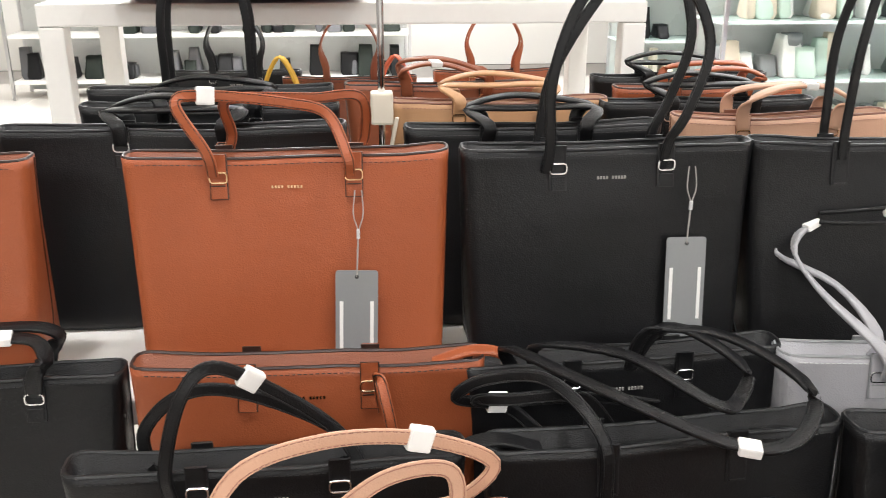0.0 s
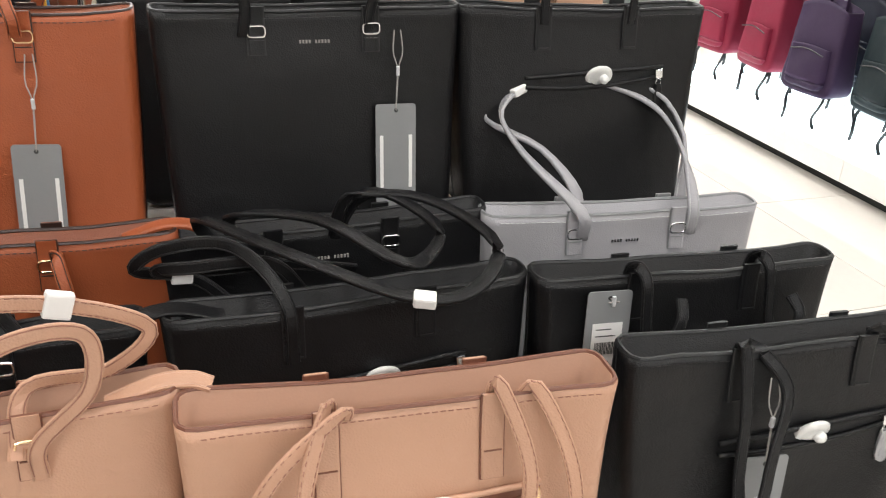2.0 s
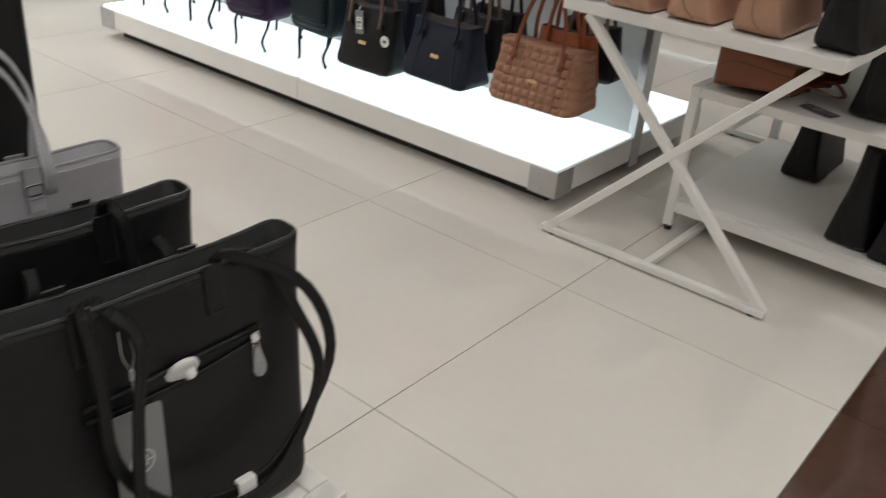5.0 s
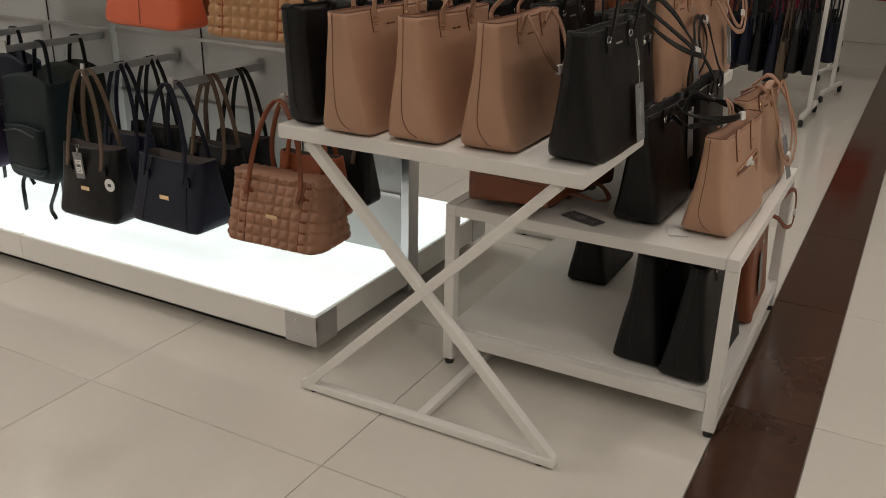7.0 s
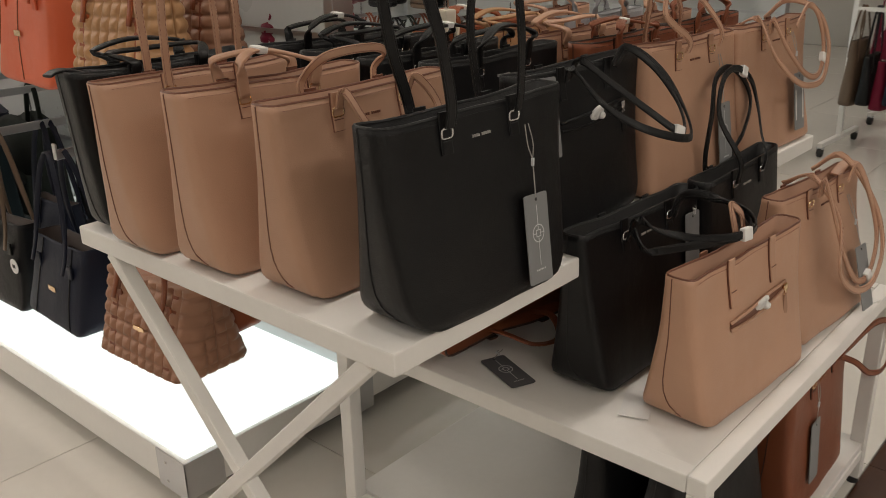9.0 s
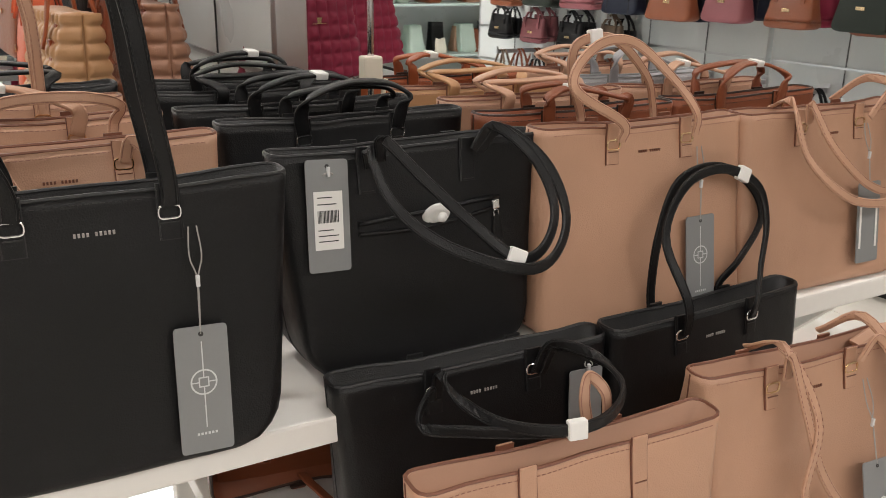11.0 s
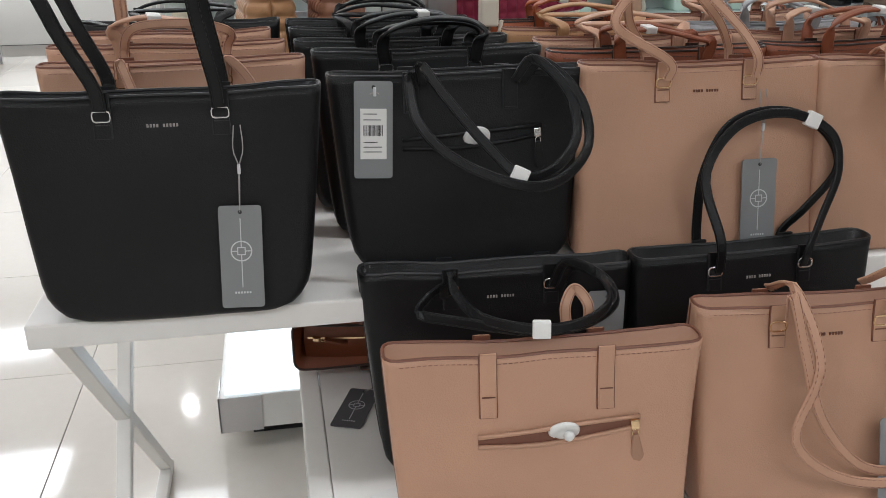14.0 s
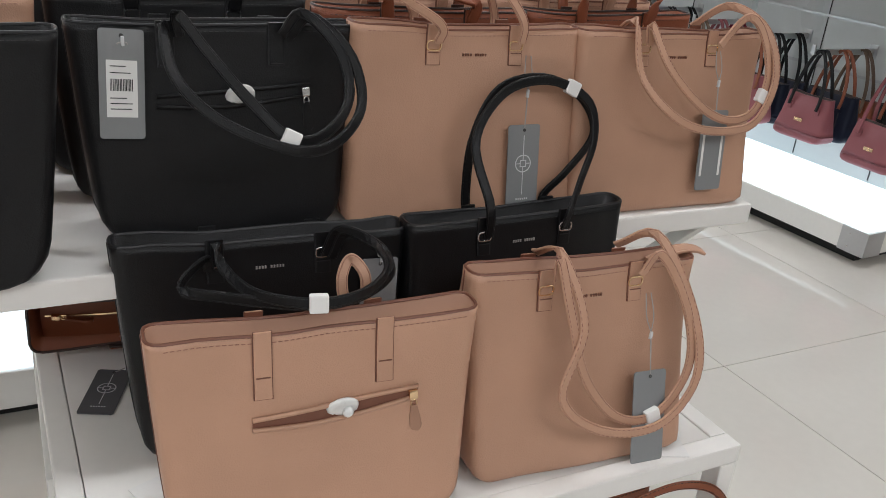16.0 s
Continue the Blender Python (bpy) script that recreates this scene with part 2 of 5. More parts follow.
def round_section(r, n=8):
    return [(r * math.cos(2 * math.pi * i / n), r * math.sin(2 * math.pi * i / n)) for i in range(n)]


def tube(pts, r, n=8, steps=None):
    path = smooth_path(pts, steps) if steps else [Vector(p) for p in pts]
    bm = bmesh.new()
    wide = []
    t0 = (path[1] - path[0]).normalized()
    w = t0.orthogonal().normalized()
    for i in range(len(path)):
        t = (path[min(i + 1, len(path) - 1)] - path[max(i - 1, 0)]).normalized()
        w = (w - t * w.dot(t)).normalized()
        wide.append(w.copy())
    return add_sweep(bm, path, round_section(r, n), wide)


def strap_section(w, th):
    """A padded strap: rounded edges and a raised middle between two stitched grooves."""
    h, t = w / 2, th / 2
    return [(-h, -t * 0.5), (-h * 0.86, -t), (h * 0.86, -t), (h, -t * 0.5), (h, t * 0.5), (h * 0.86, t * 0.95), (h * 0.72, t * 0.7), (h * 0.55, t), (-h * 0.55, t), (-h * 0.72, t * 0.7), (-h * 0.86, t * 0.95), (-h, t * 0.5)]


def strap_mesh(pts, wides, w=0.019, th=0.0055, n=36, flat=False):
    """A strap along a curve; flat: its broad side faces the front all along."""
    path = smooth_path(pts, n)
    wd = smooth_path(wides, n)
    if flat:
        last = Vector((1, 0, 0))
        for i in range(n + 1):
            t = path[min(i + 1, n)] - path[max(i - 1, 0)]
            w0 = Vector((-t.z, 0, t.x)) / t.length
            last = (w0 + last * 0.35 + Vector((0, 0.12, 0))).normalized()
            wd[i] = last.copy()
    return add_sweep(bmesh.new(), path, strap_section(w, th), wd), path, wd


def lathe(profile, n=24, m=None):
    """Turns (radius, height) pairs about z."""
    bm = bmesh.new()
    rings = [[bm.verts.new((r * math.cos(2 * math.pi * k / n), r * math.sin(2 * math.pi * k / n), z)) for k in range(n)] for r, z in profile]
    for a, b in zip(rings, rings[1:]):
        for k in range(n):
            bm.faces.new((a[k], a[(k + 1) % n], b[(k + 1) % n], b[k]))
    bm.faces.new(rings[0][::-1])
    bm.faces.new(rings[-1])
    if m is not None:
        bmesh.ops.transform(bm, matrix=m, verts=bm.verts)
    return bm


# ---- bags ----
def rounded_ring(a, b, r, nf=10, ns=3, nc=3):
    """A rounded rectangle, half sizes a and b, from the front left corner on; (x, y) pairs."""
    r = min(r, a * 0.9, b * 0.9)
    out = []
    for (x0, y0), (x1, y1), n, (cx, cy), a0 in (
            ((-a + r, -b), (a - r, -b), nf, (a - r, -b + r), -90), ((a, -b + r), (a, b - r), ns, (a - r, b - r), 0),
            ((a - r, b), (-a + r, b), nf, (-a + r, b - r), 90), ((-a, b - r), (-a, -b + r), ns, (-a + r, -b + r), 180)):
        out += [(x0 + (x1 - x0) * i / n, y0 + (y1 - y0) * i / n) for i in range(n + 1)]
        out += [(cx + r * math.cos(radians(a0 + 90 * i / nc)), cy + r * math.sin(radians(a0 + 90 * i / nc))) for i in range(1, nc)]
    return out


class Shape:
    """The measures of one tote and where its faces lie."""

    def __init__(self, wt, wb, h, db, dt, corner, bulge, seed, sag):
        self.wt, self.wb, self.h, self.db, self.dt, self.corner, self.bulge, self.seed, self.sag = wt, wb, h, db, dt, corner, bulge, seed, sag

    def half(self, z):
        s = z / self.h
        a = (self.wb + (self.wt - self.wb) * s ** 0.75) / 2
        b = (self.dt + (self.db - self.dt) * max(0.0, 1 - s) ** 1.6) / 2
        if z < self.corner:
            a -= self.corner - math.sqrt(max(0, self.corner ** 2 - (self.corner - z) ** 2))
        if z < 0.012:
            b -= 0.010 * (1 - z / 0.012) ** 2
            a -= 0.006 * (1 - z / 0.012) ** 2
        return a, b

    def point(self, x, y, a, b, z):
        s = z / self.h
        k = self.bulge * math.sin(math.pi * min(1, s * 1.05)) * (1 - min(1, abs(x) / a) ** 2)
        k += 0.004 * noise.noise(Vector((x * 9 + self.seed * 7.1, y * 14, z * 9)))
        k *= 1 if y > 0 else -1
        lean = 0.012 * math.sin(self.seed * 2.3) * s * s * (x / self.wt)
        dip = (self.sag * (1 - (x / a) ** 2) + 0.004 * noise.noise(Vector((x * 11, self.seed * 3.3, 0)))) * max(0, s - 0.7) / 0.3
        pinch = 1 - 0.15 * (1 - min(1, abs(x) / a) ** 3) * max(0, s - 0.75) / 0.25
        return Vector((x, y * pinch + k + lean, z - dip))

    def ring(self, z, inset=0.0, zoff=0.0):
        a, b = self.half(z)
        return [self.point(x, y, a, b, z) + Vector((0, 0, zoff)) for x, y in rounded_ring(a - inset, b - inset, 0.016)]

    def front(self, x, z, out=0.0, back=False):
        a, b = self.half(z)
        y = b if back else -b
        return self.point(x, y, a, b, z) + Vector((0, out if back else -out, 0))


LEVELS = (0, 0.004, 0.012, 0.022, 0.035, 0.055, 0.085, 0.12, 0.16, 0.2, 0.24, 0.27, 0.288, 0.3)


def shell_mesh(sh):
    bm = bmesh.new()
    rings = [[bm.verts.new(p) for p in sh.ring(z / 0.3 * sh.h if z > 0.05 else z)] for z in LEVELS]
    inner = [[bm.verts.new(p) for p in sh.ring(sh.h, 0.004)], [bm.verts.new(p) for p in sh.ring(sh.h - 0.06, 0.005)]]
    bm.faces.new(rings[0][::-1])
    allr = rings + inner
    for i, (r0, r1) in enumerate(zip(allr, allr[1:])):
        for j in range(len(r0)):
            f = bm.faces.new((r0[j], r0[(j + 1) % len(r0)], r1[(j + 1) % len(r0)], r1[j]))
            f.material_index = 1 if i >= len(rings) else 0
    f = bm.faces.new(inner[1])
    f.material_index = 1
    return bm


def closed_tube(pts, r, n=6):
    bm = bmesh.new()
    k = len(pts)
    rings = []
    for i, p in enumerate(pts):
        t = (pts[(i + 1) % k] - pts[i - 1]).normalized()
        w = Vector((0, 0, 1))
        o = t.cross(w).normalized()
        rings.append([bm.verts.new(p + o * a + w * b) for a, b in round_section(r, n)])
    for i in range(k):
        r0, r1 = rings[i], rings[(i + 1) % k]
        for j in range(n):
            bm.faces.new((r0[j], r0[(j + 1) % n], r1[(j + 1) % n], r1[j]))
    return bm


def oriented_box(c, ax, ay, az, sx, sy, sz, bevel=0.0):
    m = Matrix((ax, ay, az)).transposed().to_4x4()
    m.translation = c
    bm = box(-sx / 2, sx / 2, -sy / 2, sy / 2, -sz / 2, sz / 2, bevel)
    bmesh.ops.transform(bm, matrix=m, verts=bm.verts)
    return bm


def rect_ring(w, h, r, m):
    """A rectangular wire ring in the xz plane."""
    pts = [Vector((x, 0, z)) for x, z in rounded_ring(w / 2, h / 2, 0.004, 2, 2, 2)]
    bm = bmesh.new()
    k = len(pts)
    rings = []
    for i, p in enumerate(pts):
        t = (pts[(i + 1) % k] - pts[i - 1]).normalized()
        w2 = Vector((0, 1, 0))
        o = t.cross(w2)
        rings.append([bm.verts.new(p + o * a + w2 * b) for a, b in round_section(r, 6)])
    for i in range(k):
        r0, r1 = rings[i], rings[(i + 1) % k]
        for j in range(6):
            bm.faces.new((r0[j], r0[(j + 1) % 6], r1[(j + 1) % 6], r1[j]))
    bmesh.ops.transform(bm, matrix=m, verts=bm.verts)
    return bm


def dashes(points, up, out, bm=None, along=None):
    """Short raised stitches centred on the points; each runs along the row."""
    bm = bm or bmesh.new()
    for i, p in enumerate(points):
        d = along if along is not None else (points[min(i + 1, len(points) - 1)] - points[max(i - 1, 0)]).normalized() * 0.0048
        u = up.normalized() * 0.00045
        o = out.normalized() * 0.0005
        lo = [bm.verts.new(p + d * (a / 2) + u * b - o) for a, b in ((-1, -1), (1, -1), (1, 1), (-1, 1))]
        hi = [bm.verts.new(p + d * (a / 2.4) + u * (b * 0.6) + o) for a, b in ((-1, -1), (1, -1), (1, 1), (-1, 1))]
        bm.faces.new(hi)
        for k in range(4):
            bm.faces.new((lo[k], lo[(k + 1) % 4], hi[(k + 1) % 4], hi[k]))
    return bm


def mirrored(pts):
    return pts + [(-x, y, z) for x, y, z in pts[-2::-1]]


def loops_for(mode, sh, hx, seed):
    """Handle curves: pairs of control points and the place of the paper band along them."""
    rnd = random.Random(seed * 13 + 5)
    h, y = sh.h, sh.dt / 2 + 0.002
    j = lambda s: rnd.uniform(-s, s)  # noqa: E731
    if mode == "up":
        L, sway = 0.27, j(0.02)
        return [(mirrored([(-hx, s * y, h - 0.02), (-hx * 1.02, s * y, h + 0.03), (-hx * 0.98, s * (y + 0.004), h + 0.13), (-hx * 0.6, s * y * 0.8, h + 0.22), (sway, s * y * 0.6, h + L)]), None) for s in (-1, 1)]
    if mode == "arch":
        return [(mirrored([(-hx, s * y, h - 0.02), (-hx * 1.02, s * y * 0.8, h + 0.03), (-hx * 1.22, s * 0.02, h + 0.09), (-hx * 0.75, s * 0.012, h + 0.155), (0.01, s * 0.008, h + 0.172 + s * 0.004)]), 0.53 if s < 0 else None) for s in (-1, 1)]
    if mode == "flop":
        out = []
        lean = rnd.choice((-1, 1))
        for s in (-1, 1):
            k = 0.012 * s + j(0.008)
            top = 0.042 + j(0.012)
            pts = [(-hx, s * y, h - 0.02), (-hx - 0.004, s * (y + 0.003), h + 0.012), (-hx + 0.01 * lean, s * (y - 0.005) + k, h + top * 0.75), (-hx * 0.3 + 0.02 * lean, k, h + top), (hx * 0.5 + 0.03 * lean, k + 0.01, h + top * 0.9), (hx + 0.018 * lean, s * (y - 0.01) + k, h + top * 0.55), (hx + 0.006, s * (y + 0.003), h + 0.01), (hx, s * y, h - 0.02)]
            out.append((pts, 0.5 if s < 0 and rnd.random() < 0.6 else None))
        return out
    if mode == "low":
        out = []
        for s in (-1, 1):
            k = 0.03 + j(0.01)
            pts = [(-hx, s * y, h - 0.02), (-hx, s * (y + 0.004), h + 0.006), (-hx - 0.02, s * (y - 0.012) + k, h + 0.02), (-0.02, s * 0.012 + k, h + 0.028 + 0.008 * s), (hx + 0.02, s * (y - 0.012) + k, h + 0.02), (hx, s * (y + 0.004), h + 0.006), (hx, s * y, h - 0.02)]
            out.append((pts, None))
        return out
    return []


def hang_tag(parent, x, y, ztop, top, face="emblem", tilt=0.0, size=(0.053, 0.132), mat="card", lean=0.0):
    """A swing card on a looped thread: emblem or sticker side out."""
    w, hh = size
    m = Matrix.Translation((x, y, ztop)) @ pose(0, 0, 0, lean, tilt, 0)
    bm = bmesh.new()
    ring = [Vector((px, 0, pz - hh / 2)) for px, pz in rounded_ring(w / 2, hh / 2, 0.004, 2, 2, 3)]
    a = [bm.verts.new(p + Vector((0, -0.0008, 0))) for p in ring]
    b = [bm.verts.new(p + Vector((0, 0.0008, 0))) for p in ring]
    bm.faces.new(a)
    bm.faces.new(b[::-1])
    for i in range(len(a)):
        bm.faces.new((a[i - 1], a[i], b[i], b[i - 1]))
    bmesh.ops.recalc_face_normals(bm, faces=bm.faces)
    bmesh.ops.transform(bm, matrix=m, verts=bm.verts)
    card = part("hang_tag", bm, mat, parent, "grey cardboard swing tag")
    bm = lathe([(0.0026, -0.0003), (0.0026, 0.0003)], 10, m @ Matrix.Translation((0, -0.0013, -0.008)) @ pose(0, 0, 0, 90, 0, 0))
    part("eyelet", bm, "ink", card)
    if face == "emblem":
        bm = bmesh.new()
        for r0, r1 in ((0.0135, 0.0118),):
            vs = [[bm.verts.new((r * math.cos(2 * math.pi * k / 28), -0.0012, -hh * 0.44 + r * math.sin(2 * math.pi * k / 28))) for k in range(28)] for r in (r0, r1)]
            for k in range(28):
                bm.faces.new((vs[0][k], vs[0][(k + 1) % 28], vs[1][(k + 1) % 28], vs[1][k]))
        c = -hh * 0.44
        for x0, x1, z0, z1 in ((-0.005, 0.005, c + 0.004, c + 0.0053), (-0.005, 0.005, c - 0.0053, c - 0.004), (-0.0053, -0.004, c - 0.005, c + 0.005), (0.004, 0.0053, c - 0.005, c + 0.005), (-0.0006, 0.0006, c + 0.0053, -hh * 0.12), (-0.0006, 0.0006, -hh * 0.8, c - 0.0053), (-0.012, -0.0053, c - 0.0006, c + 0.0006), (0.0053, 0.012, c - 0.0006, c + 0.0006)):
            add_box(bm, x0, x1, -0.0013, -0.0011, z0, z1)
        for k in range(6):
            add_box(bm, -0.010 + k * 0.0036, -0.0078 + k * 0.0036, -0.0013, -0.0011, -hh * 0.86, -hh * 0.84)
        bmesh.ops.transform(bm, matrix=m, verts=bm.verts)
        part("emblem", bm, "ink_pale", card)
    elif face == "sticker":
        bm = box(-w * 0.34, w * 0.34, -0.0014, -0.0009, -hh * 0.80, -hh * 0.28)
        bmesh.ops.transform(bm, matrix=m, verts=bm.verts)
        st = part("price_sticker", bm, "paper", card)
        bm = bmesh.new()
        rnd = random.Random(3)
        xx = -w * 0.26
        while xx < w * 0.24:
            ww = rnd.uniform(0.0005, 0.0013)
            add_box(bm, xx, xx + ww, -0.0017, -0.0014, -hh * 0.56, -hh * 0.45)
            xx += ww + rnd.uniform(0.0005, 0.001)
        for zz in (0.33, 0.39, 0.62, 0.67, 0.72):
            add_box(bm, -w * 0.26, -w * 0.26 + w * rnd.uniform(0.25, 0.5), -0.0017, -0.0014, -hh * zz - 0.0012, -hh * zz)
        bmesh.ops.transform(bm, matrix=m, verts=bm.verts)
        tagged(part("barcode", bm, "ink", st), kind="stuff")
    elif face == "slots":
        bm = bmesh.new()
        for sx in (-1, 1):
            add_box(bm, sx * w * 0.36 - 0.0022, sx * w * 0.36 + 0.0022, -0.0013, -0.0009, -hh * 0.82, -hh * 0.3)
        bmesh.ops.transform(bm, matrix=m, verts=bm.verts)
        part("price_sticker", bm, "paper", card)
    hole = m @ Vector((0, -0.001, -0.008))
    top = Vector(top)
    mid = (hole + top) / 2 + Vector((0.001, -0.003, 0))
    for s in (-1, 1):
        part("thread", tube([top + Vector((s * 0.004, -0.002, 0)), mid.lerp(top, 0.45) + Vector((s * 0.006, -0.002, 0)), mid, hole], 0.0008, 5, 10), "thread", card)
    part("thread_seal", oriented_box(mid, Vector((1, 0, 0)), Vector((0, 1, 0)), Vector((0, 0, 1)), 0.004, 0.004, 0.012, 0.001), "ink_pale", card)
    return card


def security_tag(parent, p):
    """A white disc alarm tag with its pin."""
    m = Matrix.Translation(p + Vector((0, 0.004, -0.005))) @ pose(0, 0, 0, 116, 0, 0) @ Matrix.Scale(1.02, 4)
    o = part("security_tag", lathe([(0.018, -0.002), (0.0195, 0.0), (0.018, 0.003), (0.0125, 0.005), (0.0115, 0.0043), (0.006, 0.007), (0.001, 0.0075)], 24, m), "plastic", parent, "white plastic disc alarm tag", True)
    part("pin", lathe([(0.0045, -0.006), (0.0065, -0.002), (0.0068, 0.004), (0.0045, 0.0075), (0.001, 0.008)], 14, Matrix.Translation(p + Vector((0.004, -0.003, -0.006))) @ pose(0, 0, 0, 80, 0, 0)), "plastic", o, "", True)


def zip_pull(parent, p, down, mat="gold", wrapped=False, leaf="edge_tan"):
    """A slider with a hanging leather-shaped puller."""
    p, d = Vector(p), Vector(down).normalized()
    s = d.cross(Vector((0, 1, 0)))
    s = s.normalized() if s.length > 0.1 else Vector((1, 0, 0))
    n = s.cross(d)
    o = part("zip_slider", oriented_box(p, s, n, d, 0.011, 0.007, 0.013, 0.002), mat, parent)
    part("zip_ring", tube([p + d * (0.012 + 0.005 * math.cos(k * 0.7)) + s * (0.004 * math.sin(k * 0.7)) - n * 0.001 for k in range(10)], 0.0009, 5), mat, o)
    k = 1.3
    path = [p + d * u for u in (0.014, 0.018, 0.024, 0.034, 0.044, 0.050, 0.053)]
    bm = bmesh.new()
    rings = []
    for q, w in zip(path, (0.0025, 0.0034, 0.0042, 0.0056, 0.0066, 0.0052, 0.0022)):
        rings.append([bm.verts.new(q + s * (x * w * k) + n * (y * k)) for x, y in ((-1, -0.0012), (-0.7, -0.002), (0.7, -0.002), (1, -0.0012), (1, 0.0012), (0.7, 0.002), (-0.7, 0.002), (-1, 0.0012))])
    for r0, r1 in zip(rings, rings[1:]):
        for j in range(8):
            bm.faces.new((r0[j], r0[(j + 1) % 8], r1[(j + 1) % 8], r1[j]))
    bm.faces.new(rings[0][::-1])
    bm.faces.new(rings[-1])
    bmesh.ops.recalc_face_normals(bm, faces=bm.faces)
    part("zip_puller", bm, "clear" if wrapped else leaf, o, "puller wrapped in clear film" if wrapped else "")


def paper_band(parent, path, wd, i, w, th):
    t = (path[min(i + 1, len(path) - 1)] - path[i - 1]).normalized()
    a = Vector(wd[i])
    a = (a - t * a.dot(t)).normalized()
    part("paper_band", oriented_box(path[i], t, a, t.cross(a), 0.022, w + 0.003, th, 0.0025), "paper", parent, "white paper band round the straps")


STYLE = dict(black=("edge_black", "lining", "silver"), black2=("edge_black", "lining", "silver"), tan=("edge_tan", "lining_tan", "gold"), camel=("edge_tan", "lining_tan", "gold"),
             orange=("edge_dark", "lining", "gold"), brown=("edge_dark", "lining", "gold"), grey=("card", "lining", "silver"), navy=("edge_black", "lining", "silver"))
COUNT = [0]


def tote(m, colour, label, group, wt=0.375, wb=0.31, h=0.29, db=0.13, dt=0.05, corner=0.03, bulge=0.006, sag=0.004, face="logo", handles="flop",
         hx=0.07, tag=None, tail=0, custom=None, band=None, zip_wrapped=False, patches=False, sw=0.019, pz=0.088, coiled=False):
    """One tote bag, standing; its front looks to -y."""
    COUNT[0] += 1
    seed = COUNT[0]
    edge, lining, metal = STYLE[colour]
    sh = Shape(wt, wb, h, db, dt, corner, bulge, seed, sag)
    t = thing("tote_bag", m, label, "tote bag", group)
    part("body", shell_mesh(sh), [colour, {"black": "black", "black2": "black2", "orange": "brown", "brown": "brown", "grey": "grey", "navy": "black2"}.get(colour, lining)], t, "", True)
    if patches or face == "pocket":
        for sx in (-1, 1):
            q = sh.front(sx * hx, h - 0.048, 0.0046)
            part("stitch", box(q.x - 0.008, q.x + 0.008, q.y - 0.0006, q.y + 0.0006, q.z - 0.0006, q.z + 0.0006), edge, t)
    part("edge_binding", closed_tube(sh.ring(h, 0.002, 0.0006), 0.0023), edge, t)
    for sx in (-1, 1):
        # the side seam: straight down, then round to the base
        pts = []
        for z, q in ((h - 0.002, 0.45), (0.24, 0.46), (0.2, 0.46), (0.15, 0.46), (0.1, 0.44), (0.075, 0.40), (0.055, 0.31), (0.04, 0.16), (0.030, 0.02), (0.022, -0.14), (0.016, -0.3)):
            a, b = sh.half(z)
            pts.append(sh.point(sx * (a + 0.0002), (b - 0.012) * q, a, b, z))
        part("side_seam", tube(pts, 0.0011, 5), edge, t)
    for back in (False, True):
        row = [sh.front(x, h - 0.0075, 0.0004, back) for x in np.linspace(-wt / 2 + 0.022, wt / 2 - 0.022, int(wt / 0.0075))]
        tagged(part("stitching", dashes(row, Vector((0, 0, 1)), Vector((0, 1 if back else -1, 0))), "seam_" + ("tan" if colour in ("tan", "camel") else "grey" if colour == "grey" else "dark"), t), kind="stuff")
    # closing panel with its zip, sunk in the mouth
    zp = h - 0.047
    a, b = sh.half(zp)
    bm = bmesh.new()

    def across(x, f, dz):
        p0, p1 = sh.front(x, zp, -0.004), sh.front(x, zp, -0.004, True)
        return p0.lerp(p1, f) + Vector((0, 0, dz + 0.003 * math.sin(x * 30 + seed)))

    g = [[bm.verts.new(across(x, f, zz)) for x in np.linspace(-a + 0.014, a - 0.014, 11)] for f, zz in ((0, 0), (0.3, 0.009), (0.5, 0.011), (0.7, 0.009), (1, 0))]
    for r0, r1 in zip(g, g[1:]):
        for k in range(10):
            bm.faces.new((r0[k], r0[k + 1], r1[k + 1], r1[k]))
    part("zip_panel", bm, colour, t, "", True)
    part("zip_teeth", tube([across(x, 0.5, 0.0115) for x in np.linspace(-a + 0.02, a - 0.02, 9)], 0.002, 5), metal if colour != "grey" else "paper", t)
    side = tail or (1 if seed % 2 else -1)
    zip_pull(t, across(side * (a - 0.035), 0.5, 0.016), (-side * 0.95, -0.1, 0.12), metal, zip_wrapped, colour)
    if tail:
        end = tail * (wt / 2)
        part("zip_tail", add_sweep(bmesh.new(), smooth_path([(end - tail * 0.06, 0, h - 0.012), (end - tail * 0.02, 0, h + 0.002), (end + tail * 0.008, -0.004, h + 0.004), (end + tail * 0.024, -0.008, h - 0.001)], 10), strap_section(0.021, 0.005), [Vector((0, 1, 0.1))] * 11), colour, t)
    # handles
    loops = custom if custom is not None else loops_for(handles, sh, hx, seed)
    for i, (pts, at) in enumerate(loops):
        wides = [(1, 0, 0), (1, 0, 0)] + [(0.25, 1, 0.1)] * (len(pts) - 4) + [(1, 0, 0), (1, 0, 0)]
        flat = (custom is not None and not coiled) or handles == "up"
        bm, path, wd = strap_mesh(pts, wides, sw * (0.72 if flat else 1.0), 0.0042 if flat else 0.0055, 48 if flat else 36, flat)
        s = part("handle", bm, colour, t, "", not flat)
        if custom is not None or handles == "up":
            rows = bmesh.new()
            fine, fw = smooth_path(path, 110), smooth_path(wd, 110)
            for k in range(2, 108):
                tt = (fine[k + 1] - fine[k - 1]).normalized()
                w = (fw[k] - tt * fw[k].dot(tt)).normalized()
                o = tt.cross(w)
                for sgn in (-1, 1):
                    dashes([fine[k] + w * (sgn * sw * (0.26 if flat else 0.36)) + o * (0.0018 if flat else 0.0022)], w, o, rows, tt * 0.0042)
            tagged(part("stitching", rows, "seam_" + ("tan" if colour in ("tan", "camel") else "grey" if colour == "grey" else "dark"), s), kind="stuff")
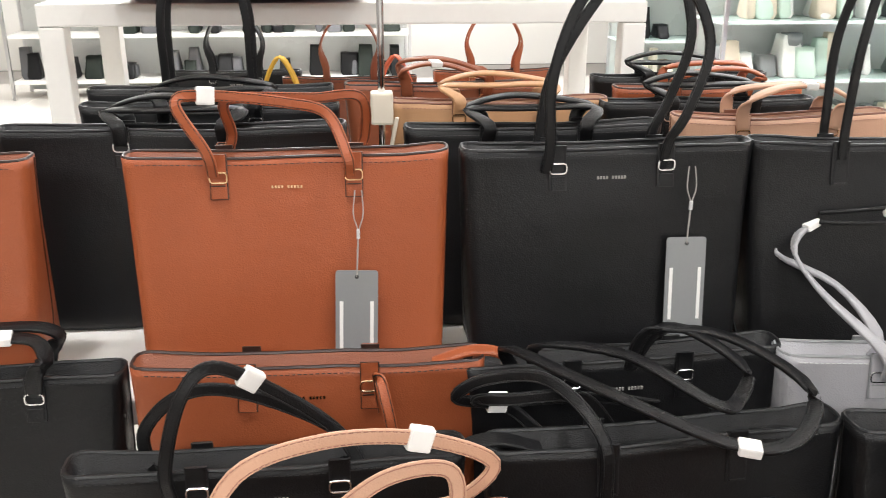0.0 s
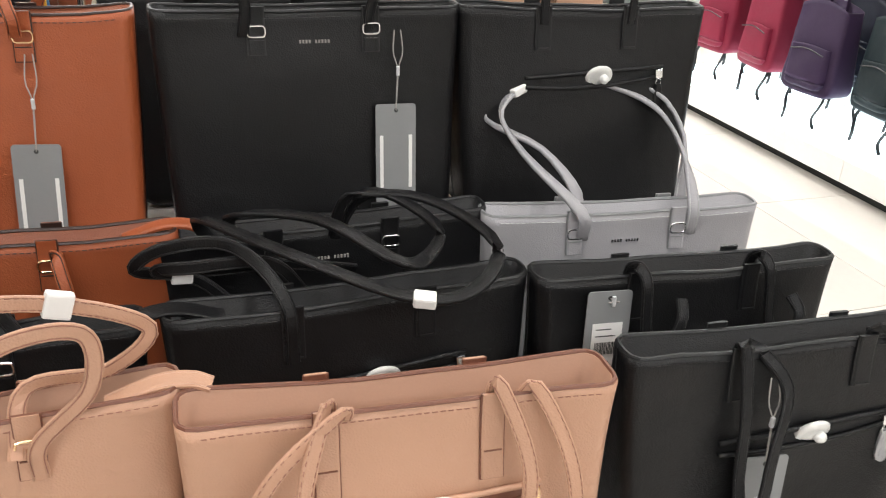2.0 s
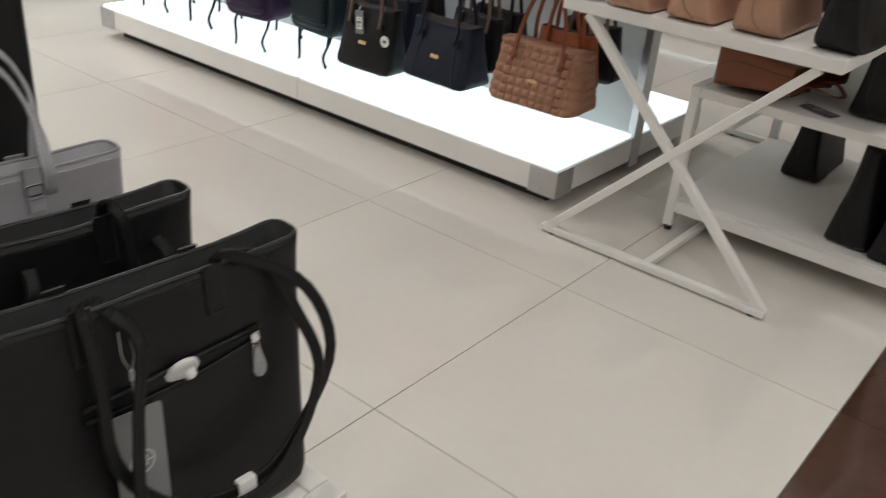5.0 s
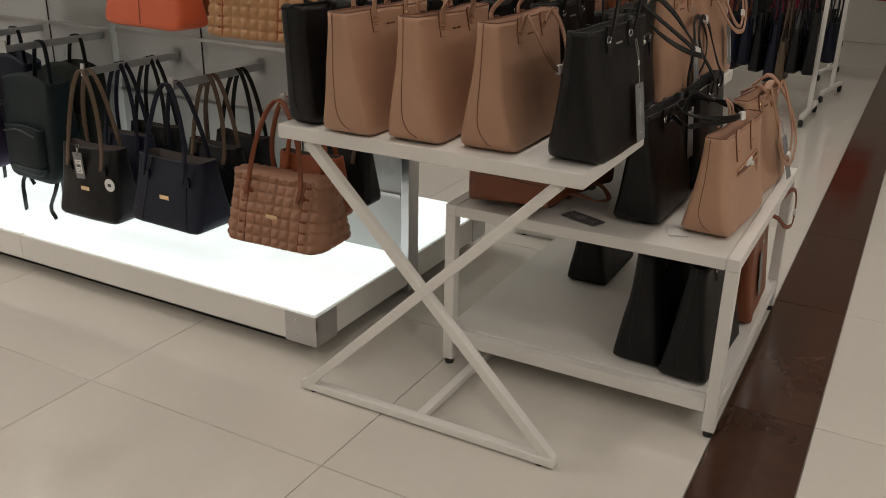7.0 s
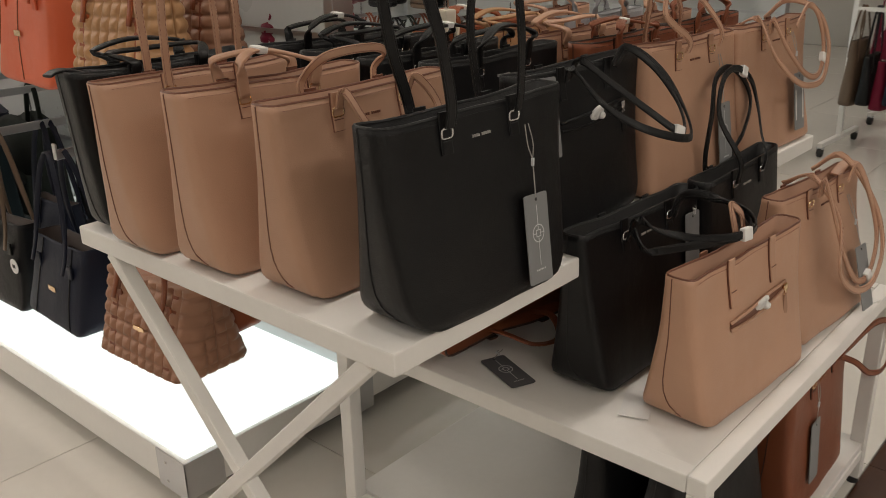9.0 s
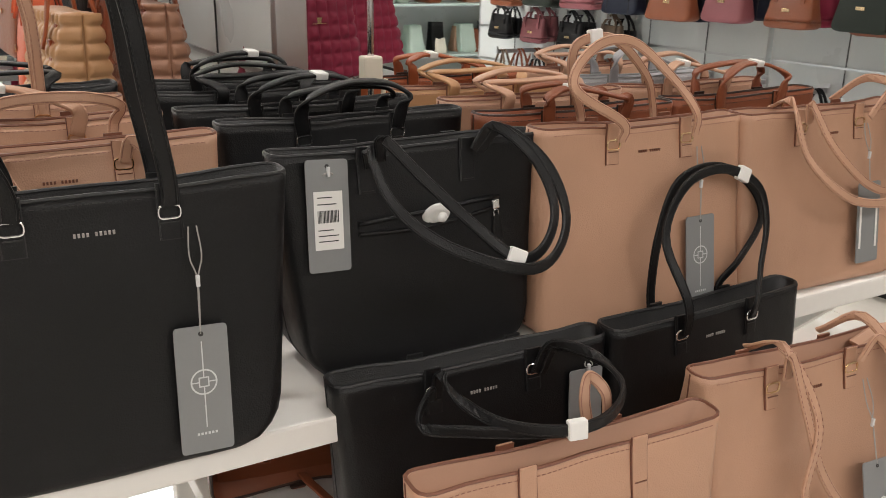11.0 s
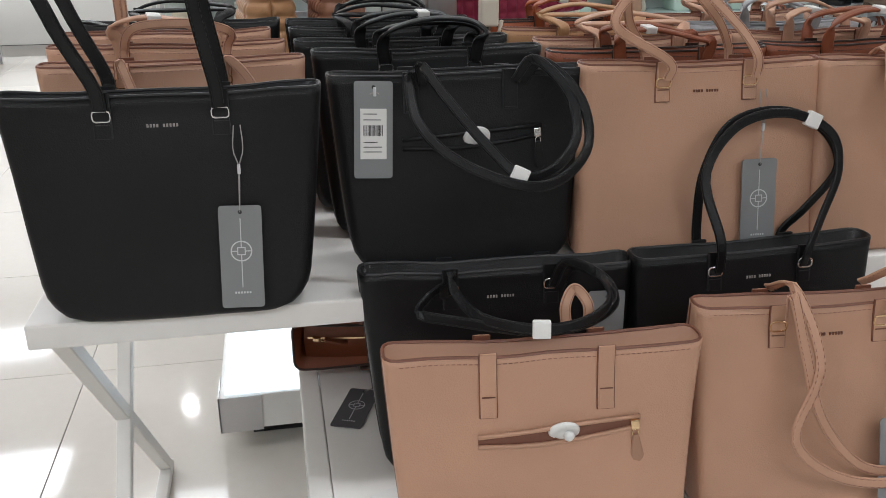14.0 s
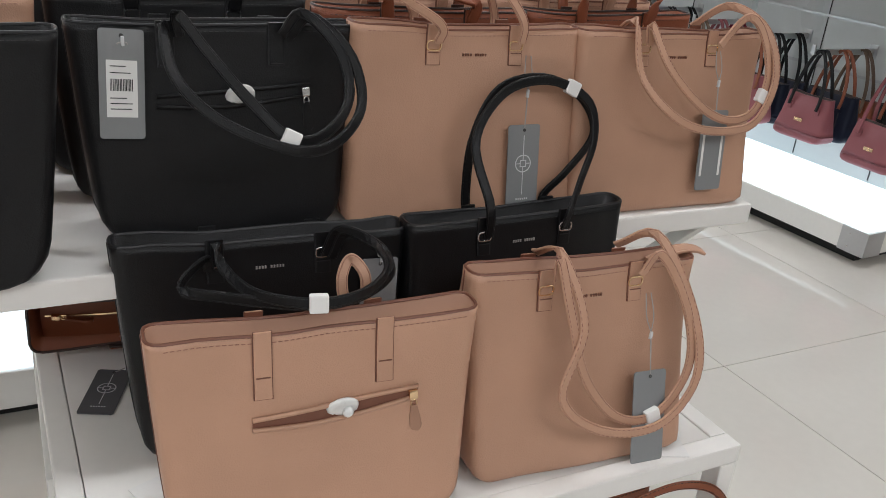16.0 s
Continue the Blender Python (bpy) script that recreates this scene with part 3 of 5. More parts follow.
        if at is not None:
            paper_band(s, path, wd, int(at * (len(path) - 1)), sw, 0.011)
    for back in (False, True):
        for sx in (-1, 1):
            low = h - (0.075 if patches else 0.05)
            zs = [h + 0.0005, h - 0.006, (h + low) / 2, low]
            for grow, out, mt, nm in ((0.0012, 0.0016, edge, "tab_border"), (0.0, 0.0027, colour, "handle_tab")):
                q = [sh.front(sx * hx, min(z, h), out, back) for z in zs]
                q[0].z = h + 0.003
                q[-1].z -= grow
                hw = 0.0098 + grow
                bm = add_sweep(bmesh.new(), smooth_path(q, 6), [(-hw, -0.0014), (hw, -0.0014), (hw, 0.0008), (hw * 0.8, 0.0014), (-hw * 0.8, 0.0014), (-hw, 0.0008)], [Vector((1, 0, 0))] * 7)
                tab = part(nm, bm, mt, t)
            if face == "logo" and not back:
                part("ring", rect_ring(0.021, 0.013, 0.0013, Matrix.Translation(sh.front(sx * hx, h - 0.022, 0.005))), metal, tab)
                part("stitch", box(sx * hx - 0.0085, sx * hx + 0.0085, -0.0006, 0.0006, h - 0.036, h - 0.0348), edge, tab).location.y = sh.front(sx * hx, h - 0.036, 0.0042).y
    if face == "logo":
        # a maker's plate, its letters plain bars
        bm = bmesh.new()
        c = sh.front(0.0, h - 0.038, 0.0)
        for k in range(10):
            if k != 4:
                add_box(bm, -0.019 + k * 0.0039, -0.0168 + k * 0.0039, c.y - 0.0013, c.y + 0.001, h - 0.0405, h - 0.0368)
        tagged(part("nameplate", bm, {"black": "thread", "tan": "edge_tan"}.get(colour, metal), t), kind="stuff")
    if face == "pocket":
        z0 = h - pz
        for k, (dz, sag2) in enumerate(((0.006, 0.0), (-0.006, 0.007))):
            pts = [sh.front(x, z0 + dz - sag2 * math.sin(math.pi * (x + 0.085) / 0.2) + 0.06 * (x - 0.015), 0.0025) for x in np.linspace(-0.085, 0.115, 9)]
            part("pocket_welt", tube(pts, 0.003, 6), colour, t, "", True)
        bm = bmesh.new()
        xs = np.linspace(-0.085, 0.115, 9)
        up = [bm.verts.new(sh.front(x, z0 + 0.006 + 0.06 * (x - 0.015), 0.0012)) for x in xs]
        lo = [bm.verts.new(sh.front(x, z0 - 0.006 - 0.007 * math.sin(math.pi * (x + 0.085) / 0.2) + 0.06 * (x - 0.015), 0.0012)) for x in xs]
        for k in range(8):
            bm.faces.new((lo[k], lo[k + 1], up[k + 1], up[k]))
        # flat patch; on tan bags its darker brown paints the shade inside the slit
        part("pocket_opening", bm, "edge_tan" if colour == "tan" else "black2", t)
        security_tag(t, sh.front(0.02, z0 + 0.004, 0.006))
        zip_pull(t, sh.front(0.108, z0 + 0.003, 0.004), (0.12, -0.05, -1), metal, zip_wrapped, "lining_tan" if colour == "tan" else colour)
    if tag:
        tx, tz, tface, tilt = tag[:4]
        out = 0.006 + (tag[4] if len(tag) > 4 else 0.0)
        hh = 0.132
        ya, ym, yb = (sh.front(tx, max(0.01, tz - k * hh), out).y for k in (0, 0.5, 1))
        ya = min(ya, 2 * ym - yb)
        hang_tag(t, tx, ya, tz, sh.front(tx + 0.004 if abs(tx) < 0.12 else tx, min(h - 0.024, tz + 0.1), 0.008), tface, tilt, lean=math.degrees(math.asin((yb - ya) / hh)))
    return t


BLACK_L, TAN_L = "black pebbled faux leather tote", "tan pebbled faux leather tote"


# ---- setting ----
X0, X1, Y0, Y1 = -7.45, 8.55, -5.31, 8.52
TILE = 0.8
floor_base = link("floor", box(X0, X1, Y0, Y1, -0.12, -0.004), "grout")
tagged(floor_base, "polished cream tile floor with dark marble strip", "floor", kind="structure")


def wall(name, x0, x1, y0, y1, z0, z1, mat="wall", label="plain off-white shop wall"):
    o = link(name, box(x0, x1, y0, y1, z0, z1, 0.004), mat)
    return tagged(o, label, "wall", kind="structure")


wall("wall_north", X0, X1, Y1, Y1 + 0.15, 0, CEIL)
wall("wall_south", X0, X1, Y0 - 0.15, Y0, 0, CEIL)
wall("wall_west", X0 - 0.15, X0, Y0, Y1, 0, CEIL)
wall("wall_east", X1, X1 + 0.15, Y0, Y1, 0, CEIL)
tagged(link("ceiling", box(X0, X1, Y0, Y1, CEIL, CEIL + 0.1), "ceil"), "flat white shop ceiling with downlights", "ceiling", kind="structure")

# ceiling lamps: round downlights in a grid
DOWN = [(-4.44, 0.25), (-3.1, 0.25), (-1.75, 0.25), (-0.4, 0.25), (0.94, 0.25), (2.28, 0.25), (3.6, 0.25), (4.94, 0.25), (6.28, 0.25), (-3.4, -2.4), (-1.2, -2.4), (1.0, -2.4), (3.2, -2.4),
        (-4.3, 3.18), (-2.3, 3.18), (-0.3, 3.18), (1.74, 3.18), (3.8, 3.18), (5.8, 3.18), (-3.3, 6.0), (-0.6, 6.0), (2.1, 6.0), (4.8, 6.0)]
dl = thing("ceiling_light", pose(DOWN[0][0], DOWN[0][1], CEIL - 0.002), "round recessed white ceiling downlight", "ceiling light", "ceiling downlights")
part("trim_ring", lathe([(0.085, -0.008), (0.09, -0.004), (0.09, 0.0), (0.062, 0.0), (0.062, -0.006), (0.07, -0.008)], 28), "plastic", dl, "", True)
part("diffuser", lathe([(0.001, -0.004), (0.060, -0.004), (0.060, -0.001), (0.001, -0.001)], 24), "lamp", dl, "glowing warm diffuser")
for x, y in DOWN[1:]:
    copy_thing(dl, pose(x, y, CEIL - 0.002))
for x, y in DOWN:
    near = abs(y) < 3
    spot_lamp("downlight", x, y, CEIL - 0.03, (50 if x > 3 else 120 if x > 2 else 88) if near else 160, 2.4)
# added fill panels, unseen overhead: they brighten upright faces and the shop's back
for x, y, w, dd, pw in ((-3.6, -3.1, 2.4, 0.6, 78), (-0.6, -3.1, 2.4, 0.6, 78), (2.4, -3.1, 2.4, 0.6, 78), (-3.0, 5.2, 3.0, 0.6, 190), (0.6, 4.4, 3.0, 0.6, 150), (-3.6, 7.6, 3.0, 0.6, 150)):
    t = thing("ceiling_panel", pose(x, y, CEIL - 0.002), "added long white ceiling panel for fill light", "ceiling light", "ceiling light panels")
    part("frame", box(-w / 2 - 0.02, w / 2 + 0.02, -dd / 2 - 0.02, dd / 2 + 0.02, -0.014, 0.0, 0.003), "plastic", t)
    part("diffuser", box(-w / 2, w / 2, -dd / 2, dd / 2, -0.0165, -0.0145), "soft_lamp", t, "glowing white face of the added fill panel")
    area_lamp("panel_fill", x, y, CEIL - 0.03, w, dd, pw)


# ---- tables ----
def x_table(m, w, d, z, label, group):
    """A table on crossed legs; its front left corner is at the origin."""
    t = thing("display_table", m, label, "display table", group)
    part("tabletop", box(0, w, 0, d, z - 0.036, z, 0.004), "white", t)
    for x in (0.02, w - 0.02):
        zt = z - 0.036
        part("leg", bar((x, 0.06, zt - 0.002), (x, d - 0.05, 0.02), 0.026, up=(1, 0, 0)), "white", t)
        part("leg", bar((x, d - 0.08, zt - 0.002), (x, 0.03, 0.02), 0.026, up=(1, 0, 0)), "white", t).location.x = 0.0022
        part("foot_bar", box(x - 0.014, x + 0.014, 0.02, d - 0.03, 0.006, 0.028, 0.003), "white", t)
        for y in (0.06, d - 0.07):
            part("foot_pad", lathe([(0.011, 0.0), (0.011, 0.0055)], 10, Matrix.Translation((x, y, 0))), "rubber", t)
    part("stretcher", box(0.034, w - 0.034, d / 2 - 0.013, d / 2 + 0.013, 0.008, 0.028, 0.003), "white", t)
    return t


def nest_table(m, w, d, z, label, group, apron=0.0, shelf=True):
    """A square-tube table with a framed top and a low shelf."""
    t = thing("nesting_table", m, label, "display table", group)
    b = 0.032
    part("tabletop", box(b + 0.001, w - b - 0.001, b + 0.001, d - b - 0.001, z - 0.02, z - 0.002, 0.001), "white", t)
    for x0, x1, y0, y1 in ((0, w, 0, b), (0, w, d - b, d), (0, b, b + 0.0005, d - b - 0.0005), (w - b, w, b + 0.0005, d - b - 0.0005)):
        part("top_rail", box(x0, x1, y0, y1, z - b, z, 0.003), "white", t)
    for x in (0, w - b):
        for y in (0, d - b):
            part("leg", box(x, x + b, y, y + b, 0.018, z - b - 0.0005, 0.003), "white", t)
            part("foot_pad", lathe([(0.013, 0.0), (0.013, 0.012), (0.006, 0.018)], 12, Matrix.Translation((x + b / 2, y + b / 2, 0))), "rubber", t, "black rubber levelling foot")
    if shelf:
        part("shelf", box(b + 0.001, w - b - 0.001, 0.004, d - 0.004, 0.098, 0.116, 0.002), "white", t)
        for y in (0.001, d - b + 0.001):
            part("shelf_rail", box(b + 0.0005, w - b - 0.0005, y, y + b - 0.002, 0.072, 0.097, 0.002), "white", t)
        for x in (0.001, w - b + 0.001):
            part("shelf_rail", box(x, x + b - 0.002, b + 0.0005, d - b - 0.0005, 0.072, 0.110, 0.002), "white", t)
    if apron:
        part("apron", box(b, w - b, 0.004, 0.02, z - b - apron, z - b - 0.001, 0.002), "white", t)
        part("apron", box(w - 0.02, w - 0.004, b, d - b, z - b - apron, z - b - 0.001, 0.002), "white", t)
    return t


TZ, LZ = 0.758, 0.502
x_table(pose(0, 0, 0), 1.495, 0.812, TZ, "white painted metal display table with crossed legs", "display tables")
nest_table(pose(0.343, -0.288, 0), 0.925, 0.80, LZ, "low white square-tube table with a bottom shelf", "display tables")
x_table(pose(-3.3, 0.54, 0), 1.62, 0.812, TZ, "white painted metal display table crowded with totes", "display tables")
nest_table(pose(-3.05, 0.003, 0), 1.377, 0.66, 0.508, "low white display table under front rows of totes", "display tables", 0.36, False)

# ---- totes on the second display ----
G2 = "totes on the crossed-leg display"


def place(x, y, z, dt=0.05, rz=0.0):
    return pose(x, y + dt / 2, z, 0, 0, rz)


U = TZ + 0.001
LOW = LZ + 0.001
lean_up = [([(-0.07, s * 0.034, 0.268), (-0.073, s * 0.04, 0.30), (-0.105, s * 0.045 - 0.01, 0.38), (-0.125, s * 0.035 - 0.015, 0.47), (-0.06, s * 0.03 - 0.01, 0.56), (0.02, s * 0.03 - 0.01, 0.545), (0.045, s * 0.035 - 0.01, 0.46), (0.055, s * 0.045 - 0.005, 0.38), (0.068, s * 0.04, 0.30), (0.07, s * 0.034, 0.268)], None) for s in (-1, 1)]
tote(place(0.2, 0.016, U, 0.05, -1.9), "black", "large black tapered tote with tall upright straps and grey swing tag", G2, wt=0.39, wb=0.318, h=0.285, corner=0.05, custom=lean_up, tag=(0.085, 0.147, "emblem", 2, 0.006), zip_wrapped=True, sw=0.024)
loop_side = [([(-0.055, -0.034, 0.268), (-0.06, -0.05, 0.298), (-0.035, -0.0952, 0.262), (0.005, -0.1512, 0.212), (0.045, -0.1848, 0.176), (0.095, -0.168, 0.18), (0.135, -0.1288, 0.212), (0.135, -0.084, 0.262), (0.098, -0.045, 0.3), (0.075, -0.034, 0.27)], 0.44),
             ([(-0.07, -0.034, 0.262), (-0.078, -0.05, 0.285), (-0.075, -0.1064, 0.235), (-0.035, -0.1568, 0.195), (0.04, -0.196, 0.168), (0.1, -0.1792, 0.168), (0.15, -0.1344, 0.2), (0.15, -0.0896, 0.255), (0.11, -0.048, 0.296), (0.085, -0.034, 0.268)], None)]
tote(place(0.591, 0.1, U), "black", "black tote with straps folded over its zip pocket", G2, wt=0.368, wb=0.31, h=0.281, corner=0.05, face="pocket", custom=loop_side, tag=(-0.122, 0.275, "sticker", 3, 0.004))
droop = [([(-0.07, -0.034, 0.268), (-0.068, -0.045, 0.294), (-0.05, -0.066, 0.25), (-0.01, -0.08, 0.195), (0.045, -0.085, 0.165), (0.10, -0.08, 0.19), (0.112, -0.06, 0.25), (0.08, -0.045, 0.294), (0.07, -0.034, 0.268)], 0.52),
         ([(-0.07, 0.034, 0.268), (-0.074, 0.038, 0.30), (-0.05, 0.01, 0.335), (0.03, 0.0, 0.34), (0.08, 0.02, 0.325), (0.075, 0.04, 0.30), (0.07, 0.034, 0.268)], None)]
for y, hd, tl in ((0.225, "flop", 0), (0.405, "flop", 0), (0.575, "up", 0)):
    tote(place({0.225: 0.197, 0.405: 0.172, 0.575: 0.15}[y], y, U), "tan", TAN_L + " with gold rings in a row", G2, wt=0.375, wb=0.33, h=0.288, db=0.14, dt=0.055, handles=hd, tail=tl, zip_wrapped=True, corner=0.035, custom=droop if y == 0.225 else None)
tote(place(0.17, 0.712, U, 0.07), "black", BLACK_L + " at the back of the table", G2, h=0.288, db=0.085, dt=0.07, handles="low", tail=-1)
for x, y, hd in ((0.578, 0.268, "flop"), (0.556, 0.395, "flop"), (0.552, 0.555, "low"), (0.55, 0.69, "flop")):
    tote(place(x, y, U), "black", BLACK_L + " standing in a packed row", G2, wt=0.365, wb=0.31, h=0.288, db=0.115, handles=hd)
lean_back = [([(-0.065, s * 0.044, 0.268), (-0.068, s * 0.048, 0.295), (-0.125 + 0.02 * s, 0.03 * s - 0.01, 0.345), (-0.10, 0.02 * s, 0.392), (-0.03, 0.02 * s + 0.01, 0.395), (0.03, 0.03 * s, 0.345), (0.062, s * 0.047, 0.30), (0.065, s * 0.044, 0.268)], 0.5 if s > 0 else None) for s in (-1, 1)]
tote(place(0.943, 0.07, U, 0.05, -2.5), "tan", "boxy tan tote with looped straps and rings", G2, wt=0.363, wb=0.368, h=0.287, corner=0.018, hx=0.065, custom=lean_back, tag=(0.08, 0.152, "emblem", -1, 0.006))
loop_r = [([(-0.072, -0.045, 0.27), (-0.078, -0.05, 0.3), (-0.05, -0.075, 0.241), (0.018, -0.09, 0.181), (0.0765, -0.095, 0.161), (0.126, -0.09, 0.176), (0.1485, -0.08, 0.231), (0.1305, -0.065, 0.296), (0.105, -0.05, 0.315), (0.068, -0.045, 0.27)], 0.62),
          ([(-0.075, 0.035, 0.28), (-0.085, -0.02, 0.3), (-0.095, -0.07, 0.226), (-0.03, -0.1, 0.164), (0.054, -0.108, 0.148), (0.126, -0.1, 0.161), (0.1575, -0.088, 0.231), (0.1395, -0.06, 0.301), (0.11, 0.0, 0.325), (0.07, 0.035, 0.285)], None)]
tote(place(1.3, 0.05, U, 0.05, -1.7), "tan", "boxy tan tote with straps looped to one side", G2, wt=0.37, wb=0.36, h=0.286, corner=0.018, custom=loop_r, tag=(0.075, 0.168, "slots", 0, 0.012))
for x, y, c, hd in ((0.93, 0.195, "brown", "flop"), (1.285, 0.2, "brown", "flop"), (0.95, 0.335, "tan", "low"), (1.3, 0.34, "tan", "flop"), (0.93, 0.475, "camel", "low"), (1.29, 0.475, "grey", "flop"), (0.93, 0.615, "orange", "flop"), (1.29, 0.63, "tan", "low")):
    tote(place(x, y, U), c, {"brown": "dark cognac", "tan": "tan", "camel": "camel", "grey": "pale grey", "orange": "cognac orange"}[c] + " faux leather tote packed in a row", G2, wt=0.355, wb=0.33, h=0.287, handles=hd, db=0.11)
# lower tier
loop_front = [([(-0.07, -0.034, 0.262), (-0.073, -0.045, 0.298), (-0.075, -0.09, 0.287), (-0.055, -0.155, 0.282), (0.0, -0.2, 0.284), (0.06, -0.195, 0.285), (0.11, -0.15, 0.289), (0.115, -0.09, 0.30), (0.085, -0.045, 0.302), (0.07, -0.034, 0.262)], 0.46),
              ([(-0.08, -0.036, 0.258), (-0.088, -0.05, 0.28), (-0.125, -0.095, 0.268), (-0.09, -0.135, 0.272), (0.0, -0.188, 0.276), (0.065, -0.185, 0.278), (0.122, -0.14, 0.282), (0.125, -0.085, 0.292), (0.095, -0.045, 0.296), (0.08, -0.036, 0.258)], None)]
tote(place(0.623, -0.018, LOW, 0.05, -1.2), "black", "black tote with drooping banded straps and nameplate", G2, h=0.289, wt=0.387, wb=0.33, custom=loop_front, tag=(0.15, 0.25, "plain", 2))
arch_r = [([(-0.065, s * 0.034, 0.272), (-0.07, s * 0.036, 0.32), (-0.074 + 0.004 * s, 0.02 + s * 0.01, 0.40), (-0.025, 0.04 + s * 0.008, 0.463), (0.058, 0.05 + s * 0.008, 0.475), (0.128, 0.045 + s * 0.008, 0.443), (0.143 + 0.006 * s, 0.03 + s * 0.01, 0.39), (0.10, 0.01 + s * 0.02, 0.335), (0.07, s * 0.036, 0.30), (0.065, s * 0.034, 0.272)], 0.52 if s < 0 else None) for s in (-1, 1)]
tote(place(0.995, -0.039, LOW, 0.05, 0.8), "black", "black tote with banded straps arched upright", G2, h=0.296, wt=0.373, wb=0.33, custom=arch_r)
behind = [([(0.035, 0.024, 0.262), (0.034, 0.032, 0.292), (0.048, 0.045, 0.308), (0.062, 0.032, 0.292), (0.062, 0.024, 0.262)], None)]
tote(place(0.633, -0.207, LOW, 0.05, -4.2), "tan", "tan tote with open zip pocket and alarm tag", G2, h=0.259, wt=0.392, wb=0.345, face="pocket", custom=behind, hx=0.072, patches=True, db=0.135, pz=0.1)
loop_rt = [([(-0.062, -0.042, 0.27), (-0.066, -0.048, 0.305), (-0.0517, -0.07, 0.235), (-0.0282, -0.09, 0.152), (0.0282, -0.1, 0.087), (0.094, -0.1, 0.082), (0.141, -0.09, 0.142), (0.1363, -0.07, 0.22), (0.09, -0.05, 0.3), (0.068, -0.042, 0.27)], 0.55),
           ([(-0.055, 0.035, 0.28), (-0.05, -0.02, 0.302), (-0.0329, -0.075, 0.22), (-0.0658, -0.1, 0.132), (0.0, -0.112, 0.078), (0.094, -0.112, 0.072), (0.1504, -0.1, 0.132), (0.1457, -0.07, 0.22), (0.11, -0.01, 0.31), (0.075, 0.035, 0.28)], None)]
tote(place(1.01, -0.191, LOW, 0.05, -3.5), "tan", "boxy tan tote with long straps hanging down its front", G2, h=0.279, wt=0.342, wb=0.335, db=0.18, corner=0.02, custom=loop_rt, tag=(0.085, 0.14, "plain", 1, 0.02), tail=1)

# ---- totes on the first display ----
G1 = "totes on the first display"
U1 = U
L1 = 0.509
straps_or = [([(-0.085, -0.045, 0.268), (-0.09, -0.05, 0.30), (-0.125, -0.03, 0.355), (-0.09, 0.0, 0.358), (0.0, 0.02, 0.345), (0.05, 0.0, 0.335), (0.075, -0.045, 0.295), (0.078, -0.045, 0.268)], 0.42),
             ([(-0.085, 0.042, 0.268), (-0.075, 0.045, 0.30), (-0.08, 0.03, 0.34), (-0.06, 0.03, 0.35), (0.03, 0.035, 0.348), (0.09, 0.03, 0.35), (0.095, 0.045, 0.3), (0.08, 0.042, 0.268)], None)]
tote(place(-2.644, 0.603, U1, 0.05, -3), "orange", "cognac orange tote with folded straps and swing tag", G1, wt=0.4, wb=0.375, h=0.289, hx=0.082, corner=0.02, custom=straps_or, tag=(0.083, 0.149, "slots", 1.5, 0.006))
up_cross = [([(-0.085, s * 0.026, 0.262), (-0.082, s * 0.03, 0.30), (-0.075 + 0.008 * s, s * 0.03, 0.38), (-0.03 + 0.02 * s, s * 0.03 + 0.01, 0.47), (0.03 + 0.02 * s, s * 0.025 + 0.02, 0.53), (0.085 + 0.01 * s, s * 0.03 + 0.02, 0.50), (0.115, s * 0.03 + 0.01, 0.42), (0.09, s * 0.034, 0.34), (0.07, s * 0.03, 0.30), (0.066, s * 0.026, 0.262)], None) for s in (-1, 1)]
tote(place(-2.24, 0.59, U1, 0.05, 0.8), "black", "black tote with tall straps and swing tag on thread", G1, wt=0.38, wb=0.35, h=0.293, corner=0.03, custom=up_cross, tag=(0.098, 0.178, "slots", 1, 0.006))
tote(place(-1.878, 0.578, U1, 0.05, -2.2), "black", "black tote with alarm tag on its zip pocket", G1, wt=0.35, wb=0.32, h=0.292, face="pocket", handles="up", hx=0.062, sw=0.016)
tote(place(-3.13, 0.60, U1), "orange", "cognac orange tote at the table end", G1, wt=0.36, wb=0.33, h=0.288, handles="flop")
for x, y, c, hd, w in ((-2.81, 0.775, "black", "low", 0.48), (-2.305, 0.735, "black", "low", 0.37), (-1.915, 0.775, "tan", "flop", 0.345), (-3.24, 0.80, "black", "up", 0.36), (-2.32, 0.93, "camel", "low", 0.36), (-1.98, 0.90, "black", "low", 0.36), (-2.78, 0.93, "black", "low", 0.4), (-1.925, 1.03, "orange", "flop", 0.35), (-2.39, 1.10, "brown", "flop", 0.36), (-2.8, 1.09, "black", "up", 0.42), (-1.93, 1.16, "black", "low", 0.35)):
    tote(place(x, y, U1), c, {"black": "black", "tan": "tan", "camel": "camel brown", "orange": "cognac orange", "brown": "dark cognac"}[c] + " faux leather tote in a packed row", G1, wt=w, wb=w - 0.05, h=0.288, db=0.11, handles=hd)
# lower tier, three rows
drop_loops = [([(-0.068, -0.02, 0.312), (-0.07, -0.03, 0.333), (-0.093, -0.062, 0.27), (-0.088, -0.076, 0.203), (-0.056, -0.086, 0.15), (0.0, -0.09, 0.12), (0.052, -0.086, 0.147), (0.082, -0.076, 0.2), (0.096, -0.06, 0.265), (0.074, -0.03, 0.333), (0.07, -0.02, 0.312)], None),
              ([(-0.055, -0.02, 0.312), (-0.06, -0.034, 0.327), (-0.115, -0.052, 0.288), (-0.142, -0.066, 0.235), (-0.132, -0.078, 0.178), (-0.075, -0.09, 0.135), (-0.01, -0.098, 0.118), (0.09, -0.09, 0.138), (0.134, -0.075, 0.2), (0.134, -0.058, 0.265), (0.108, -0.032, 0.326), (0.095, -0.02, 0.312)], 0.49)]
